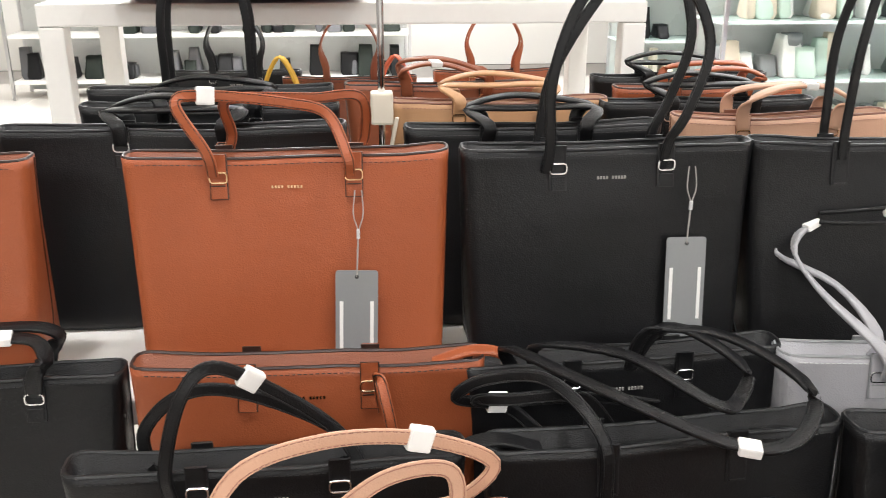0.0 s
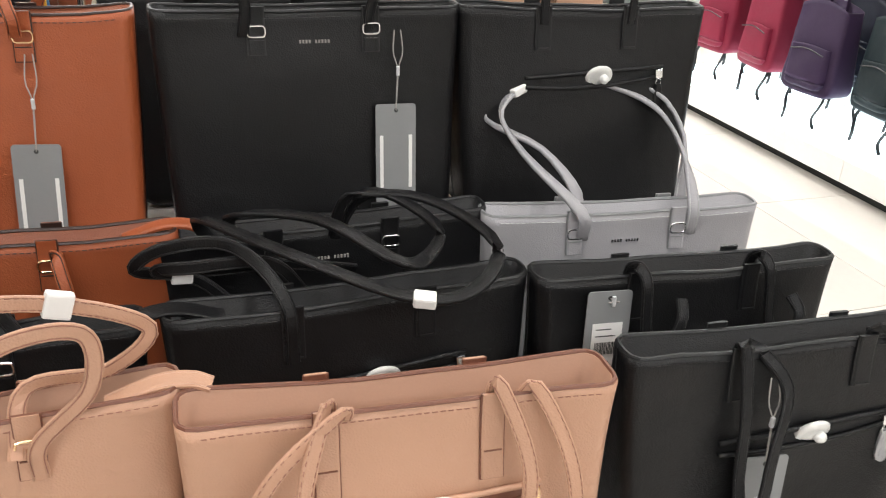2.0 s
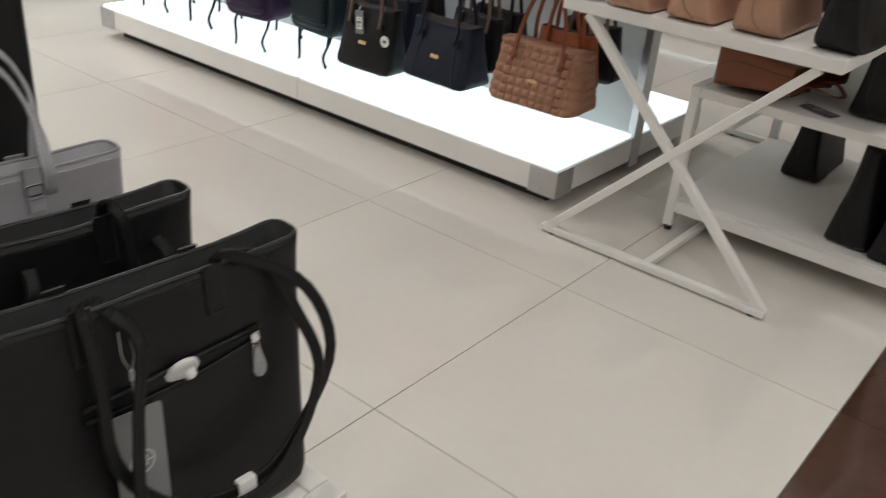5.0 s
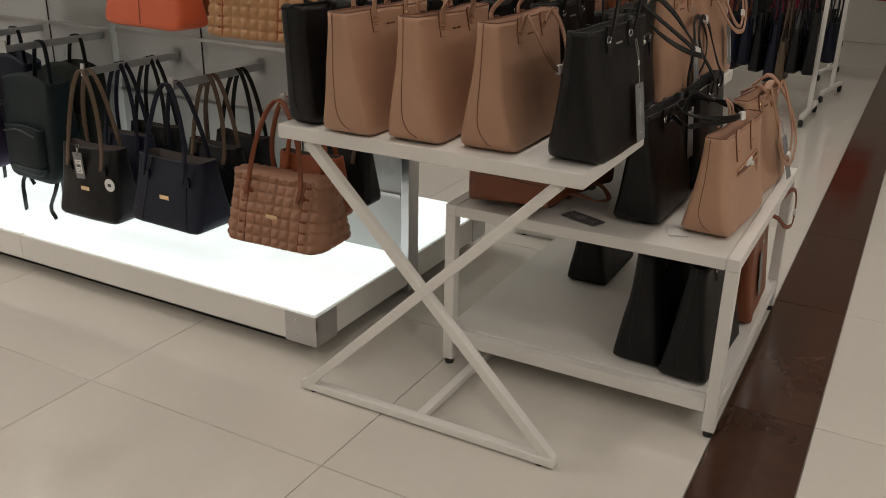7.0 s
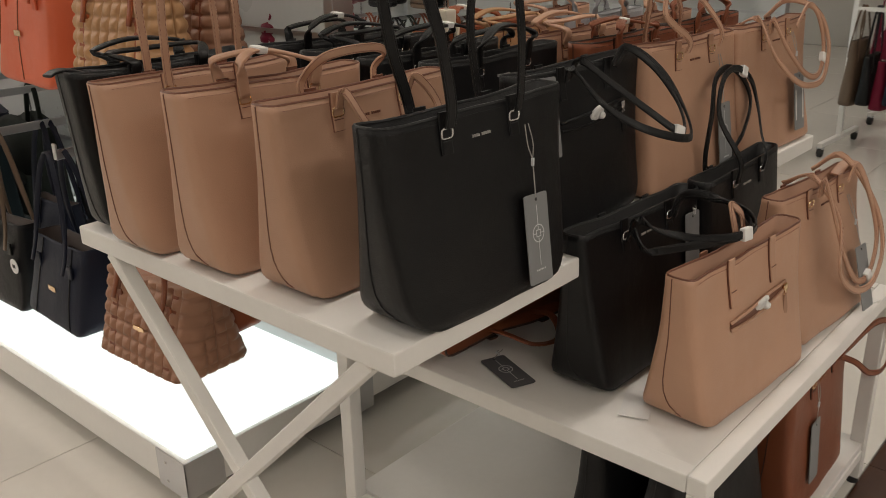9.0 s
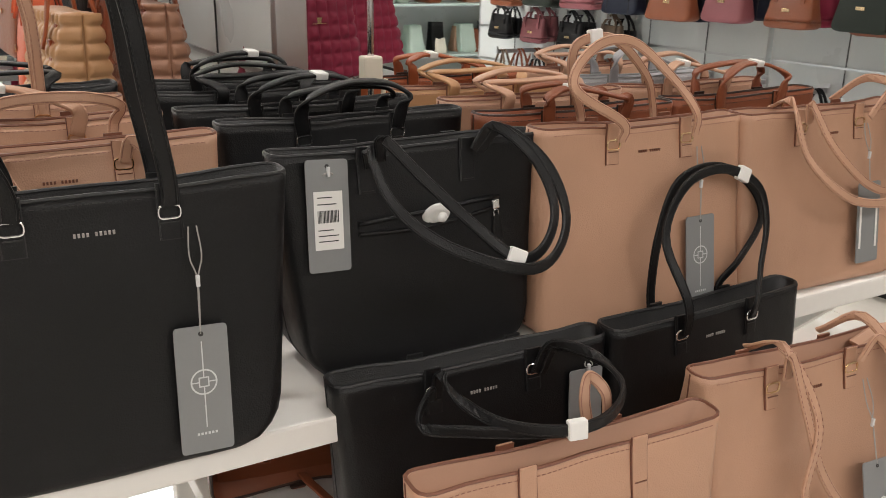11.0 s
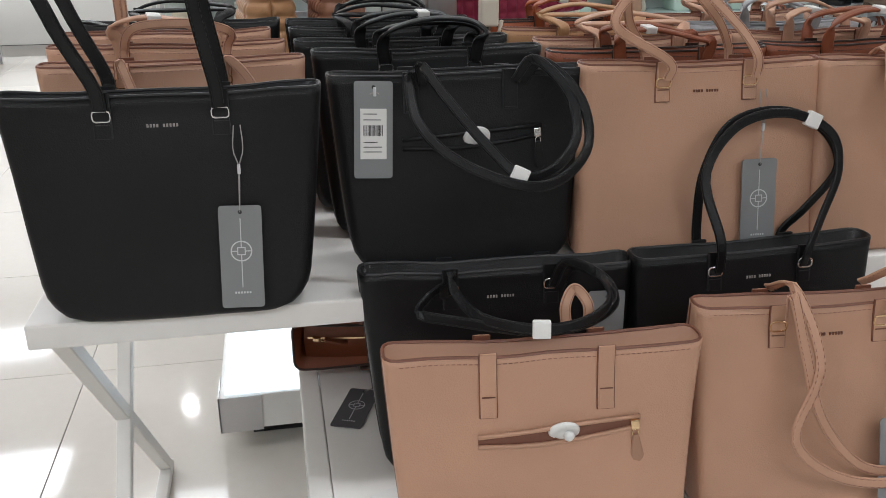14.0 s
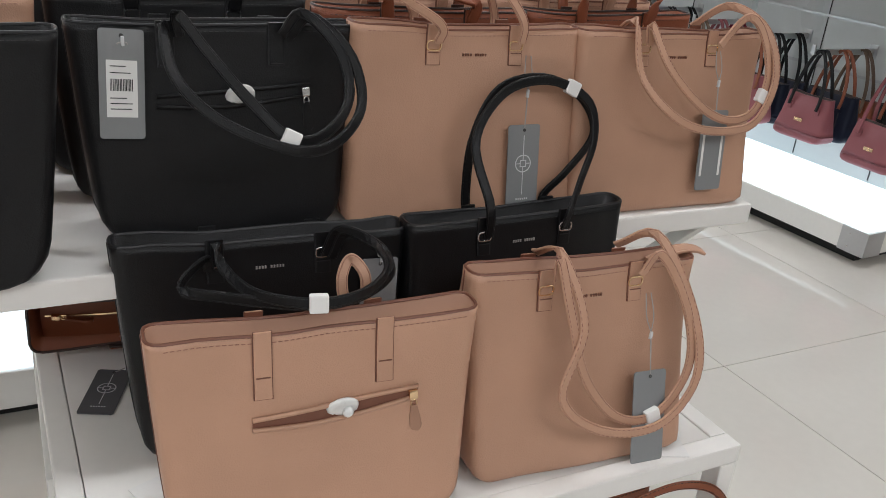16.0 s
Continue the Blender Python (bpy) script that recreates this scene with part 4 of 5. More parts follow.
tote(place(-2.256, 0.089, L1, 0.05, -2.3), "tan", "tan tote with straps hanging over its zip pocket", G1, h=0.322, wt=0.372, wb=0.33, db=0.145, dt=0.06, face="pocket", custom=drop_loops, patches=True, pz=0.098)
skew = [([(-0.068, -0.01, 0.295), (-0.072, -0.028, 0.32), (-0.07, -0.05, 0.25), (-0.075, -0.075, 0.17), (-0.03, -0.095, 0.105), (0.05, -0.10, 0.085), (0.12, -0.09, 0.105), (0.19, -0.07, 0.18), (0.17, -0.045, 0.265), (0.085, -0.028, 0.322), (0.08, -0.01, 0.295)], 0.52),
        ([(-0.04, 0.01, 0.295), (-0.045, -0.022, 0.305), (-0.025, -0.045, 0.27), (-0.05, -0.075, 0.2), (-0.06, -0.105, 0.12), (0.04, -0.112, 0.078), (0.11, -0.10, 0.095), (0.165, -0.08, 0.17), (0.155, -0.05, 0.24), (0.13, -0.022, 0.302), (0.1, 0.01, 0.295)], None)]
tote(place(-1.851, 0.101, L1, 0.05, -3.5), "black", "black tote with hanging straps, alarm tag and swing tag", G1, h=0.312, wt=0.375, wb=0.33, db=0.14, face="pocket", pz=0.096, custom=skew, tag=(-0.04, 0.205, "emblem", 3, 0.008), zip_wrapped=True)
tote(place(-2.619, 0.141, L1), "tan", "tan tote with looped straps and zip tail", G1, h=0.322, wt=0.372, wb=0.33, custom=[([(-0.075, -0.03, 0.27), (-0.08, -0.04, 0.33), (-0.05, -0.02, 0.395), (0.02, 0.0, 0.41), (0.10, 0.02, 0.395), (0.165, 0.03, 0.36), (0.13, 0.02, 0.33), (0.07, 0.0, 0.335), (0.06, -0.03, 0.29)], 0.5), ([(-0.03, -0.03, 0.27), (-0.035, -0.045, 0.32), (0.02, -0.05, 0.37), (0.07, -0.04, 0.40), (0.12, -0.03, 0.395), (0.12, -0.035, 0.35), (0.08, -0.04, 0.31), (0.075, -0.03, 0.27)], None)], tail=1)
stubs = [([(-0.075, -0.005, 0.29), (-0.078, -0.02, 0.33), (-0.07, -0.04, 0.318), (-0.066, -0.05, 0.26), (-0.045, -0.055, 0.235), (-0.025, -0.05, 0.27), (-0.02, -0.035, 0.29)], None),
         ([(0.078, -0.005, 0.29), (0.075, -0.02, 0.33), (0.083, -0.04, 0.32), (0.09, -0.05, 0.255), (0.11, -0.06, 0.225), (0.13, -0.05, 0.26), (0.125, -0.035, 0.28)], None)]
tote(place(-1.878, 0.255, L1, 0.05, -2), "black", "black tote with short folded straps", G1, h=0.318, wt=0.37, wb=0.32, face="pocket", custom=stubs, tag=(-0.105, 0.305, "sticker", 2))
over = [([(0.02, 0.07, 0.30), (-0.06, 0.068, 0.318), (-0.165, 0.06, 0.325), (-0.21, 0.055, 0.337), (-0.185, 0.05, 0.358), (-0.13, 0.04, 0.364), (-0.095, 0.015, 0.348), (-0.075, -0.03, 0.32), (-0.072, -0.036, 0.26)], 0.25),
        ([(-0.12, 0.05, 0.29), (-0.15, 0.06, 0.315), (-0.19, 0.05, 0.335), (-0.16, 0.03, 0.345), (-0.08, 0.04, 0.335), (-0.04, 0.04, 0.29)], None)]
tote(place(-2.254, 0.28, L1, 0.05, 2.4), "black", "black tote with alarm tag on its zip pocket", G1, h=0.315, wt=0.385, wb=0.33, face="pocket", custom=over, tail=-1)
tote(place(-2.66, 0.30, L1), "black", "black tote with one banded strap raised", G1, h=0.3, wt=0.4, wb=0.34, custom=[([(-0.09, -0.03, 0.26), (-0.095, -0.04, 0.31), (-0.075, -0.035, 0.385), (-0.045, -0.02, 0.41), (0.01, 0.0, 0.37), (0.07, 0.0, 0.32), (0.1, -0.02, 0.27)], 0.62), ([(-0.12, 0.02, 0.27), (-0.125, 0.02, 0.32), (-0.085, 0.02, 0.36), (-0.03, 0.03, 0.355), (0.06, 0.03, 0.31), (0.08, 0.02, 0.27)], None)])
arch_grey = [([(-0.06, -0.025, 0.285), (-0.067, -0.028, 0.325), (-0.12, 0.05, 0.375), (-0.138, 0.10, 0.415), (-0.095, 0.13, 0.442), (0.0, 0.135, 0.445), (0.085, 0.11, 0.415), (0.105, 0.05, 0.37), (0.092, -0.02, 0.325), (0.09, -0.025, 0.285)], 0.43),
             ([(-0.058, 0.022, 0.285), (-0.05, 0.03, 0.325), (-0.085, 0.08, 0.37), (-0.15, 0.12, 0.40), (-0.13, 0.145, 0.437), (0.0, 0.15, 0.455), (0.095, 0.13, 0.43), (0.12, 0.08, 0.38), (0.10, 0.03, 0.325), (0.092, 0.022, 0.285)], None)]
tote(place(-1.873, 0.416, L1, 0.05, -4.6), "grey", "pale grey tote with arched banded straps", G1, h=0.32, wt=0.375, wb=0.34, corner=0.02, custom=arch_grey, coiled=True, sw=0.016)
coil = [([(-0.13 + 0.014 * k, -0.02, 0.30), (-0.15 + 0.022 * k, -0.03, 0.348), (-0.08 + 0.03 * k, -0.14 + 0.03 * k, 0.354 + 0.006 * k), (0.026, -0.25 + 0.035 * k, 0.344 + 0.008 * k), (0.10 - 0.02 * k, -0.235 + 0.045 * k, 0.34), (0.145 - 0.03 * k, -0.16 + 0.03 * k, 0.35), (0.10 - 0.025 * k, -0.06 + 0.015 * k, 0.362), (0.03 - 0.01 * k, -0.03, 0.356), (0.0, -0.02, 0.30)], 0.40 if k == 0 else None) for k in (0, 1.6)]
tote(place(-2.248, 0.446, L1, 0.05, 1.2), "black", "black tote with coiled banded straps", G1, h=0.322, wt=0.4, wb=0.34, custom=coil, sw=0.0155, coiled=True)
tote(place(-2.623, 0.451, L1, 0.05, -2.9), "orange", "cognac orange tote with folded straps", G1, h=0.33, wt=0.408, wb=0.38, custom=[([(0.085, -0.03, 0.27), (0.08, -0.035, 0.32), (0.085, -0.06, 0.318), (0.095, -0.075, 0.27), (0.10, -0.06, 0.2)], None)], tail=1)
tote(place(-3.01, 0.49, L1), "black", "black tote with buckled strap", G1, h=0.31, wt=0.34, wb=0.3, handles="flop")


# ---- low shelf of the second display ----
GS = "bags on the low shelf"
SH = 0.117
for y in (-0.235, -0.10):
    tote(pose(0.57 + 0.03 * (y > -0.2), y + 0.05, SH, 0, 0, -3), "black2", "slouching black tote on the low shelf", GS, wt=0.32, wb=0.38, h=0.315, db=0.135, dt=0.05, handles="low", bulge=0.016)
tote(pose(1.02, 0.26, SH), "black2", "black tote deep on the low shelf", GS, wt=0.34, wb=0.33, h=0.28, db=0.14, dt=0.06, handles="low")
side_loop = [([(0.09, -0.034, 0.27), (0.10, -0.05, 0.30), (0.17, -0.075, 0.335), (0.235, -0.09, 0.32), (0.275, -0.095, 0.26), (0.245, -0.095, 0.205), (0.18, -0.08, 0.215), (0.14, -0.06, 0.25), (0.12, -0.034, 0.265)], 0.55)]
tote(pose(0.985, -0.215, SH, 0, 0, 2), "brown", "cognac brown bag with stray strap loop on the shelf", GS, wt=0.36, wb=0.35, h=0.305, db=0.11, dt=0.06, custom=side_loop, tag=(-0.06, 0.2, "plain", 3))
# a bag lying under the upper table, and loose papers
tote(pose(0.56, 0.45, LZ + 0.079, 90, 0, -8), "brown", "brown bag lying on its side on the low table", GS, wt=0.38, wb=0.36, h=0.27, db=0.145, dt=0.09, handles="none", custom=[([(-0.06, -0.03, 0.25), (-0.05, -0.03, 0.29), (-0.02, -0.045, 0.33), (0.04, -0.05, 0.335), (0.07, -0.03, 0.29), (0.06, -0.03, 0.25)], None)])
loose = thing("loose_tag", pose(0.428, 0.14, LZ + 0.001, -89.9, 0, -22), "dark grey swing tag lying on the low table", "price tag")
lt = hang_tag(loose, 0, -0.001, 0.056, (0.03, 0.0, 0.075), "emblem", 0, (0.05, 0.115), "card_dark")
for x, y, r in ((0.475, -0.10, 20), (1.16, -0.235, 70), (0.72, 0.045, 35)):
    z = LZ if y < 0.0 or x < 0.5 else TZ
    pp = tagged(link("paper_slip", box(-0.045, 0.045, -0.025, 0.025, 0.0006, 0.0016), "paper"), "crumpled white paper slip on the table", "paper", "paper slips")
    pp.matrix_world = pose(x, y, z, 0, 0, r)


# ---- sign poles with price clips ----
def sign_pole(x, y, z, zc, label):
    t = thing("sign_pole", pose(x, y, z), label, "sign holder", "sign poles")
    part("base", lathe([(0.045, 0.0), (0.045, 0.004), (0.012, 0.007), (0.008, 0.02)], 20), "steel", t, "", True)
    part("pole", tube([(0, 0, 0.012), (0, 0, 0.85)], 0.0055, 10), "chrome", t, "", True)
    part("clip", box(-0.017, 0.017, -0.014, 0.014, zc - z - 0.025, zc - z + 0.025, 0.004), "cream", t, "cream plastic clamp")
    part("clip_lever", oriented_box(Vector((0.018, -0.012, zc - z - 0.035)), Vector((1, 0, 0)), Vector((0, 1, 0)), Vector((0.2, 0, 1)).normalized(), 0.006, 0.01, 0.045, 0.002), "cream", t)
    return t


sign_pole(0.737, 0.54, TZ, 1.072, "thin chrome sign pole with cream clamp among totes")
sign_pole(-2.515, 0.885, TZ, 1.05, "thin chrome sign pole with cream clamp between rows")


# ---- wall gondolas with lit platforms ----
def gondola(m, length, width, label, seams):
    """A double-sided display wall on a lit platform; it starts at y = 0 and runs along +y, platform from x = 0 to width."""
    t = thing("display_gondola", m, label, "display gondola", "display gondolas")
    cuts = [0.0] + seams + [length]
    for y0, y1 in zip(cuts, cuts[1:]):
        part("plinth", box(0.0, width, y0 + 0.001, y1 - 0.001, 0.055, 0.148, 0.003), "white", t)
        for x0, x1 in ((0.012, width / 2 - 0.03), (width / 2 + 0.03, width - 0.012)):
            part("light_panel", box(x0, x1, y0 + 0.012, y1 - 0.008, 0.1485, 0.162, 0.003), "lit", t, "glowing white acrylic top")
        part("wall_panel", box(width / 2 - 0.022, width / 2 + 0.022, y0 + 0.03, y1 - 0.003, 0.149, 2.15, 0.002), "panel", t)
        for sx in (-1, 1):
            for k, z in enumerate((0.36, 0.58, 0.80, 1.02, 1.24, 1.46, 1.68, 1.9)):
                xx = width / 2 + sx * 0.0245
                part("rail", box(min(xx, xx + sx * 0.004), max(xx, xx + sx * 0.004), y0 + 0.032, y1 - 0.005, z, z + 0.012), "steel", t)
            n = max(1, round((y1 - y0) / 0.42))
            for k in range(1, n):
                yy = y0 + (y1 - y0) * k / n
                xx = width / 2 + sx * 0.0235
                part("panel_joint", box(xx - 0.002, xx + 0.002, yy - 0.002, yy + 0.002, 0.17, 2.14), "ink", t)
    for y0 in (0.0, length):
        part("end_post", box(width / 2 - 0.032, width / 2 + 0.032, y0 - 0.004 if y0 else -0.004, y0 + 0.028 if not y0 else y0 + 0.002, 0.03, 2.16, 0.003), "steel", t)
    part("kick_base", box(0.07, width - 0.07, 0.07, length - 0.07, 0.0, 0.054), "rubber", t)
    for x in (0.0, width):
        for y in (0.0, length):
            sx, sy = (-1 if x == 0 else 1), (-1 if y == 0 else 1)
            bm = bmesh.new()
            add_box(bm, min(x + sx * 0.003, x - sx * 0.10), max(x + sx * 0.003, x - sx * 0.10), min(y + sy * 0.004, y + sy * 0.0005), max(y + sy * 0.004, y + sy * 0.0005), 0.052, 0.149)
            add_box(bm, min(x + sx * 0.004, x + sx * 0.0005), max(x + sx * 0.004, x + sx * 0.0005), min(y + sy * 0.004, y - sy * 0.11), max(y + sy * 0.004, y - sy * 0.11), 0.052, 0.149)
            c = part("corner_guard", bm, "steel", t, "brushed steel corner guard")
            for zz in (0.075, 0.125):
                part("screw", lathe([(0.004, 0.0), (0.004, 0.002), (0.002, 0.003)], 10, Matrix.Translation((x + sx * 0.004, y - sy * 0.07, zz)) @ pose(0, 0, 0, 0, 90 * sx, 0)), "silver", c)
    return t


gondola(pose(0.15, 0.83, 0), 2.77, 1.11, "white display gondola on a glowing platform", [1.30])
gondola(pose(3.18, 0.90, 0, 0, 0, 4), 3.6, 1.15, "pale grey display gondola with a glowing platform", [1.2, 2.4])


def hook_bar(x, y, z, sx, group="hook bars", L=0.42):
    t = thing("hook_bar", pose(x, y, z), "flat steel hook bar on the display wall", "hook", group)
    part("arm", box(min(0, sx * L), max(0, sx * L), -0.006, 0.006, -0.012, 0.012, 0.002), "steel", t)
    part("end_stop", box(min(sx * L, sx * (L + 0.006)), max(sx * L, sx * (L + 0.006)), -0.009, 0.009, -0.012, 0.03, 0.002), "steel", t)
    part("bracket", box(min(0, -sx * 0.012), max(0, -sx * 0.012), -0.02, 0.02, -0.03, 0.03, 0.002), "steel", t)
    return t


def quilted(sh, cell):
    """The body with stuffed square cells."""
    bm = bmesh.new()
    rings = []
    zs = np.linspace(0, sh.h, 56)
    for z in zs:
        a, b = sh.half(z)
        ring = []
        for x, y in rounded_ring(a, b, 0.03, 72, 24, 5):
            p = sh.point(x, y, a, b, z)
            u = x if abs(abs(y) - b) < 0.02 else y
            k = 0.012 * min(abs(math.sin(math.pi * u / cell)), abs(math.sin(math.pi * z / cell))) ** 0.5
            d = Vector((x / a * 0.3, y / b, 0)) if abs(y) > b - 0.02 else Vector((x / a, 0, 0))
            ring.append(bm.verts.new(p + d.normalized() * k))
        rings.append(ring)
    for r0, r1 in zip(rings, rings[1:]):
        for j in range(len(r0)):
            bm.faces.new((r0[j], r0[(j + 1) % len(r0)], r1[(j + 1) % len(r0)], r1[j]))
    bm.faces.new(rings[0][::-1])
    bm.faces.new(rings[-1])
    return bm


def hung_bag(x, y, zb, rz, w, h, d, colour, hook, label, group, quilt=False, top=0.8, trim=None, tag=False, strap=None):
    """A handbag hanging by two straps from a hook above it."""
    COUNT[0] += 1
    sh = Shape(w * top, w, h, d, d * 0.45, 0.035, 0.012, COUNT[0], 0.004)
    t = thing("handbag", pose(x, y, zb, 0, 0, rz), label, "handbag", group)
    part("body", quilted(sh, 0.031) if quilt else shell_mesh(sh), [colour] if quilt else [colour, "lining"], t, "", True)
    tr = trim or colour
    L = hook - zb
    for s in (-1, 1):
        yy = s * d * 0.22
        pts = mirrored([(-w * 0.26, s * (d * 0.42), h * 0.72), (-w * 0.26, s * d * 0.32, h * 0.96), (-w * 0.22, yy, h + (L - h) * 0.4), (-w * 0.12, yy * 0.7, h + (L - h) * 0.85), (0, yy * 0.5, L + 0.012)])
        bm, path, wd = strap_mesh(pts, [(1, 0, 0)] * 2 + [(0.7, 0.7, 0)] * (len(pts) - 4) + [(1, 0, 0)] * 2, 0.014, 0.006, 24)
        part("strap", bm, strap or tr, t, "", True)
    for sx in (-1, 1):
        c = sh.front(sx * w * 0.26, h * 0.72, 0.004)
        part("strap_tab", oriented_box(c, Vector((1, 0, 0)), Vector((0, 1, 0)), Vector((0, 0, 1)), 0.022, 0.006, 0.034, 0.002), tr, t)
        pts = [sh.front(sx * w * 0.30, z, 0.003) for z in np.linspace(0.01, h * 0.98, 8)]
        if trim:
            part("trim_band", add_sweep(bmesh.new(), pts, [(-0.011, -0.003), (0.011, -0.003), (0.011, 0.005), (-0.011, 0.005)], [Vector((1, 0, 0))] * 8), tr, t)
    if colour in ("red", "navy") and not quilt:
        for u in (0.0,) if colour == "red" else (-0.3, 0.3):
            pts = [sh.front(w * u * (1 - 0.25 * k), z, 0.0006) for k, z in zip(np.linspace(0, 1, 8), np.linspace(0.012, h - 0.004, 8))]
            part("panel_seam", tube(pts, 0.0022 if colour == "navy" else 0.0014, 6), "edge_black" if colour == "navy" else "edge_tan", t)
    c = sh.front(0, h * 0.45, 0.007 if quilt else 0.002)
    part("nameplate", box(-0.02, 0.02, c.y - 0.002, c.y + 0.001, c.z - 0.007, c.z + 0.007, 0.0006), "gold", t)
    if tag:
        hang_tag(t, -w * 0.1, sh.front(0, h * 0.8, 0.014).y, h * 0.92, (-w * 0.1, -d * 0.3, h * 1.02), "sticker", -4, (0.042, 0.09))
        c = sh.front(w * 0.36, h * 0.55, 0.008)
        k = part("round_tag", lathe([(0.022, -0.001), (0.022, 0.001)], 20, Matrix.Translation(c) @ pose(0, 0, 0, 90, 0, 0)), "paper", t, "round white paper tag")
        part("print", oriented_box(c + Vector((0, -0.0013, 0)), Vector((1, 0, 0)), Vector((0, 1, 0)), Vector((0, 0, 1)), 0.016, 0.0006, 0.010), "ink", k)
    return t


def backpack(x, y, zb, rz, w, h, d, colour, hook, label, group):
    COUNT[0] += 1
    t = thing("backpack", pose(x, y, zb, 0, 0, rz), label, "backpack", group)
    sh = Shape(w * 0.86, w, h, d, d * 0.7, 0.06, 0.014, COUNT[0], -0.03)
    part("body", shell_mesh(sh), [colour, colour], t, "", True)
    ps = Shape(w * 0.66, w * 0.72, h * 0.48, d * 0.5, d * 0.36, 0.04, 0.012, COUNT[0] + 50, -0.008)
    bm = shell_mesh(ps)
    bmesh.ops.transform(bm, matrix=Matrix.Translation((0, -d * 0.42, h * 0.08)), verts=bm.verts)
    pk = part("front_pocket", bm, [colour, colour], t, "", True)
    part("zip_teeth", tube([(-w * 0.3, -d * 0.68, h * 0.5), (0, -d * 0.7, h * 0.545), (w * 0.3, -d * 0.68, h * 0.5)], 0.003, 6, 10), "edge_black", pk)
    for sx in (-1, 1):
        part("strap", strap_mesh([(sx * w * 0.3, -d * 0.2, 0.01), (sx * w * 0.32, -d * 0.35, -0.03), (sx * w * 0.26, -d * 0.45, -0.09), (sx * w * 0.3, -d * 0.4, -0.135)], [(0, 1, 0)] * 4, 0.016, 0.004, 10)[0], "edge_black", t, "dangling black webbing strap")
    part("grab_loop", strap_mesh([(-0.05, d * 0.2, h * 0.95), (-0.03, d * 0.25, hook - zb - 0.01), (0, d * 0.25, hook - zb + 0.014), (0.03, d * 0.25, hook - zb - 0.01), (0.05, d * 0.2, h * 0.95)], [(0, 1, 0)] * 5, 0.016, 0.005, 16)[0], colour, t)
    return t


GH = "bags hanging on the gondola"
W1 = 0.683  # wall face
ROW = [  # y, hook height, bags from the outer end inwards
    (1.0, 0.74, [(0.265, 0.325, 0.35, 0.205, 0.19, "quilt", True, "brown", "brown quilted handbag with plain leather trim"), (0.40, 0.36, 0.26, 0.2, 0.10, "orange", False, None, "cognac handbag hanging behind a quilted one"), (0.54, 0.37, 0.27, 0.2, 0.10, "black", False, None, "black handbag close to the display wall")]),
    (1.43, 0.74, [(0.26, 0.30, 0.33, 0.22, 0.17, "navy", False, None, "dark navy bowling handbag with long straps"), (0.42, 0.33, 0.28, 0.2, 0.10, "black", False, None, "black handbag hanging in a packed row"), (0.56, 0.33, 0.28, 0.2, 0.10, "black2", False, None, "black handbag hanging in a packed row")]),
    (1.82, 0.74, [(0.26, 0.25, 0.30, 0.25, 0.13, "black", False, None, "black handbag with price tags and camel straps"), (0.42, 0.29, 0.27, 0.22, 0.10, "navy", False, None, "navy handbag hanging in a packed row"), (0.56, 0.29, 0.27, 0.22, 0.10, "black", False, None, "black handbag hanging in a packed row")]),
    (1.53, 1.36, [(0.33, 0.905, 0.36, 0.28, 0.13, "red", False, None, "coral orange leather tote hanging on the wall"), (0.5, 0.93, 0.34, 0.26, 0.11, "brown", False, None, "brown tote behind a coral one")]),
    (1.12, 1.36, [(0.33, 0.905, 0.33, 0.24, 0.14, "quilt2", True, "orange", "tan quilted handbag with cognac trim"), (0.5, 0.93, 0.30, 0.23, 0.12, "quilt", True, "brown", "brown quilted handbag behind a tan one")]),
    (1.93, 1.36, [(0.33, 0.98, 0.34, 0.26, 0.12, "brown", False, None, "brown leather tote hanging on the wall"), (0.5, 0.97, 0.34, 0.26, 0.11, "black", False, None, "black tote hanging behind a brown one")]),
    (2.38, 1.36, [(0.33, 0.94, 0.34, 0.26, 0.12, "black", False, None, "black tote hanging on the upper hooks"), (0.5, 0.95, 0.34, 0.26, 0.11, "olive", False, None, "dark olive tote hanging behind a black one")]),
    (2.85, 1.36, [(0.33, 0.94, 0.34, 0.26, 0.12, "maroon", False, None, "maroon tote hanging on the upper hooks")]),
    (3.25, 1.36, [(0.33, 0.94, 0.34, 0.26, 0.12, "wine", False, None, "wine red tote hanging on the upper hooks")]),
]
for y, hz, bags in ROW:
    hook_bar(W1, y, hz, -1)
    for k, (x, zb, w, h, d, c, q, tr, lab) in enumerate(bags):
        hung_bag(x, y + 0.012 * math.sin(k * 5 + y * 9), zb, -90 + 4 * math.sin(y * 7 + k), w, h, d, c, hz, lab, GH, q, 0.92 if q else 0.82, tr, tag=(k == 0 and 1.7 < y < 1.9 and hz < 1), strap="drab" if (k + int(y * 10)) % 3 == 0 and c in ("black", "navy") else None)
for y, c, lab in ((2.20, "teal", "dark teal backpack hanging with loose straps"), (2.55, "plum", "dark plum backpack with dangling webbing straps"), (2.98, "maroon", "maroon backpack with pink trim hanging low"), (3.36, "maroon", "maroon backpack at the gondola end")):
    hook_bar(W1, y, 0.78, -1)
    backpack(0.36 - 0.06 * (c == "plum"), y, 0.30, -90 + 5 * math.sin(y * 8), 0.31, 0.36, 0.14, c, 0.78, lab, "backpacks on the gondola")
    backpack(0.54, y + 0.02, 0.32, -90, 0.3, 0.35, 0.12, {"teal": "olive", "plum": "navy", "maroon": "wine"}[c], 0.78, {"teal": "olive", "plum": "navy", "maroon": "wine red"}[c] + " backpack close to the wall", "backpacks on the gondola")
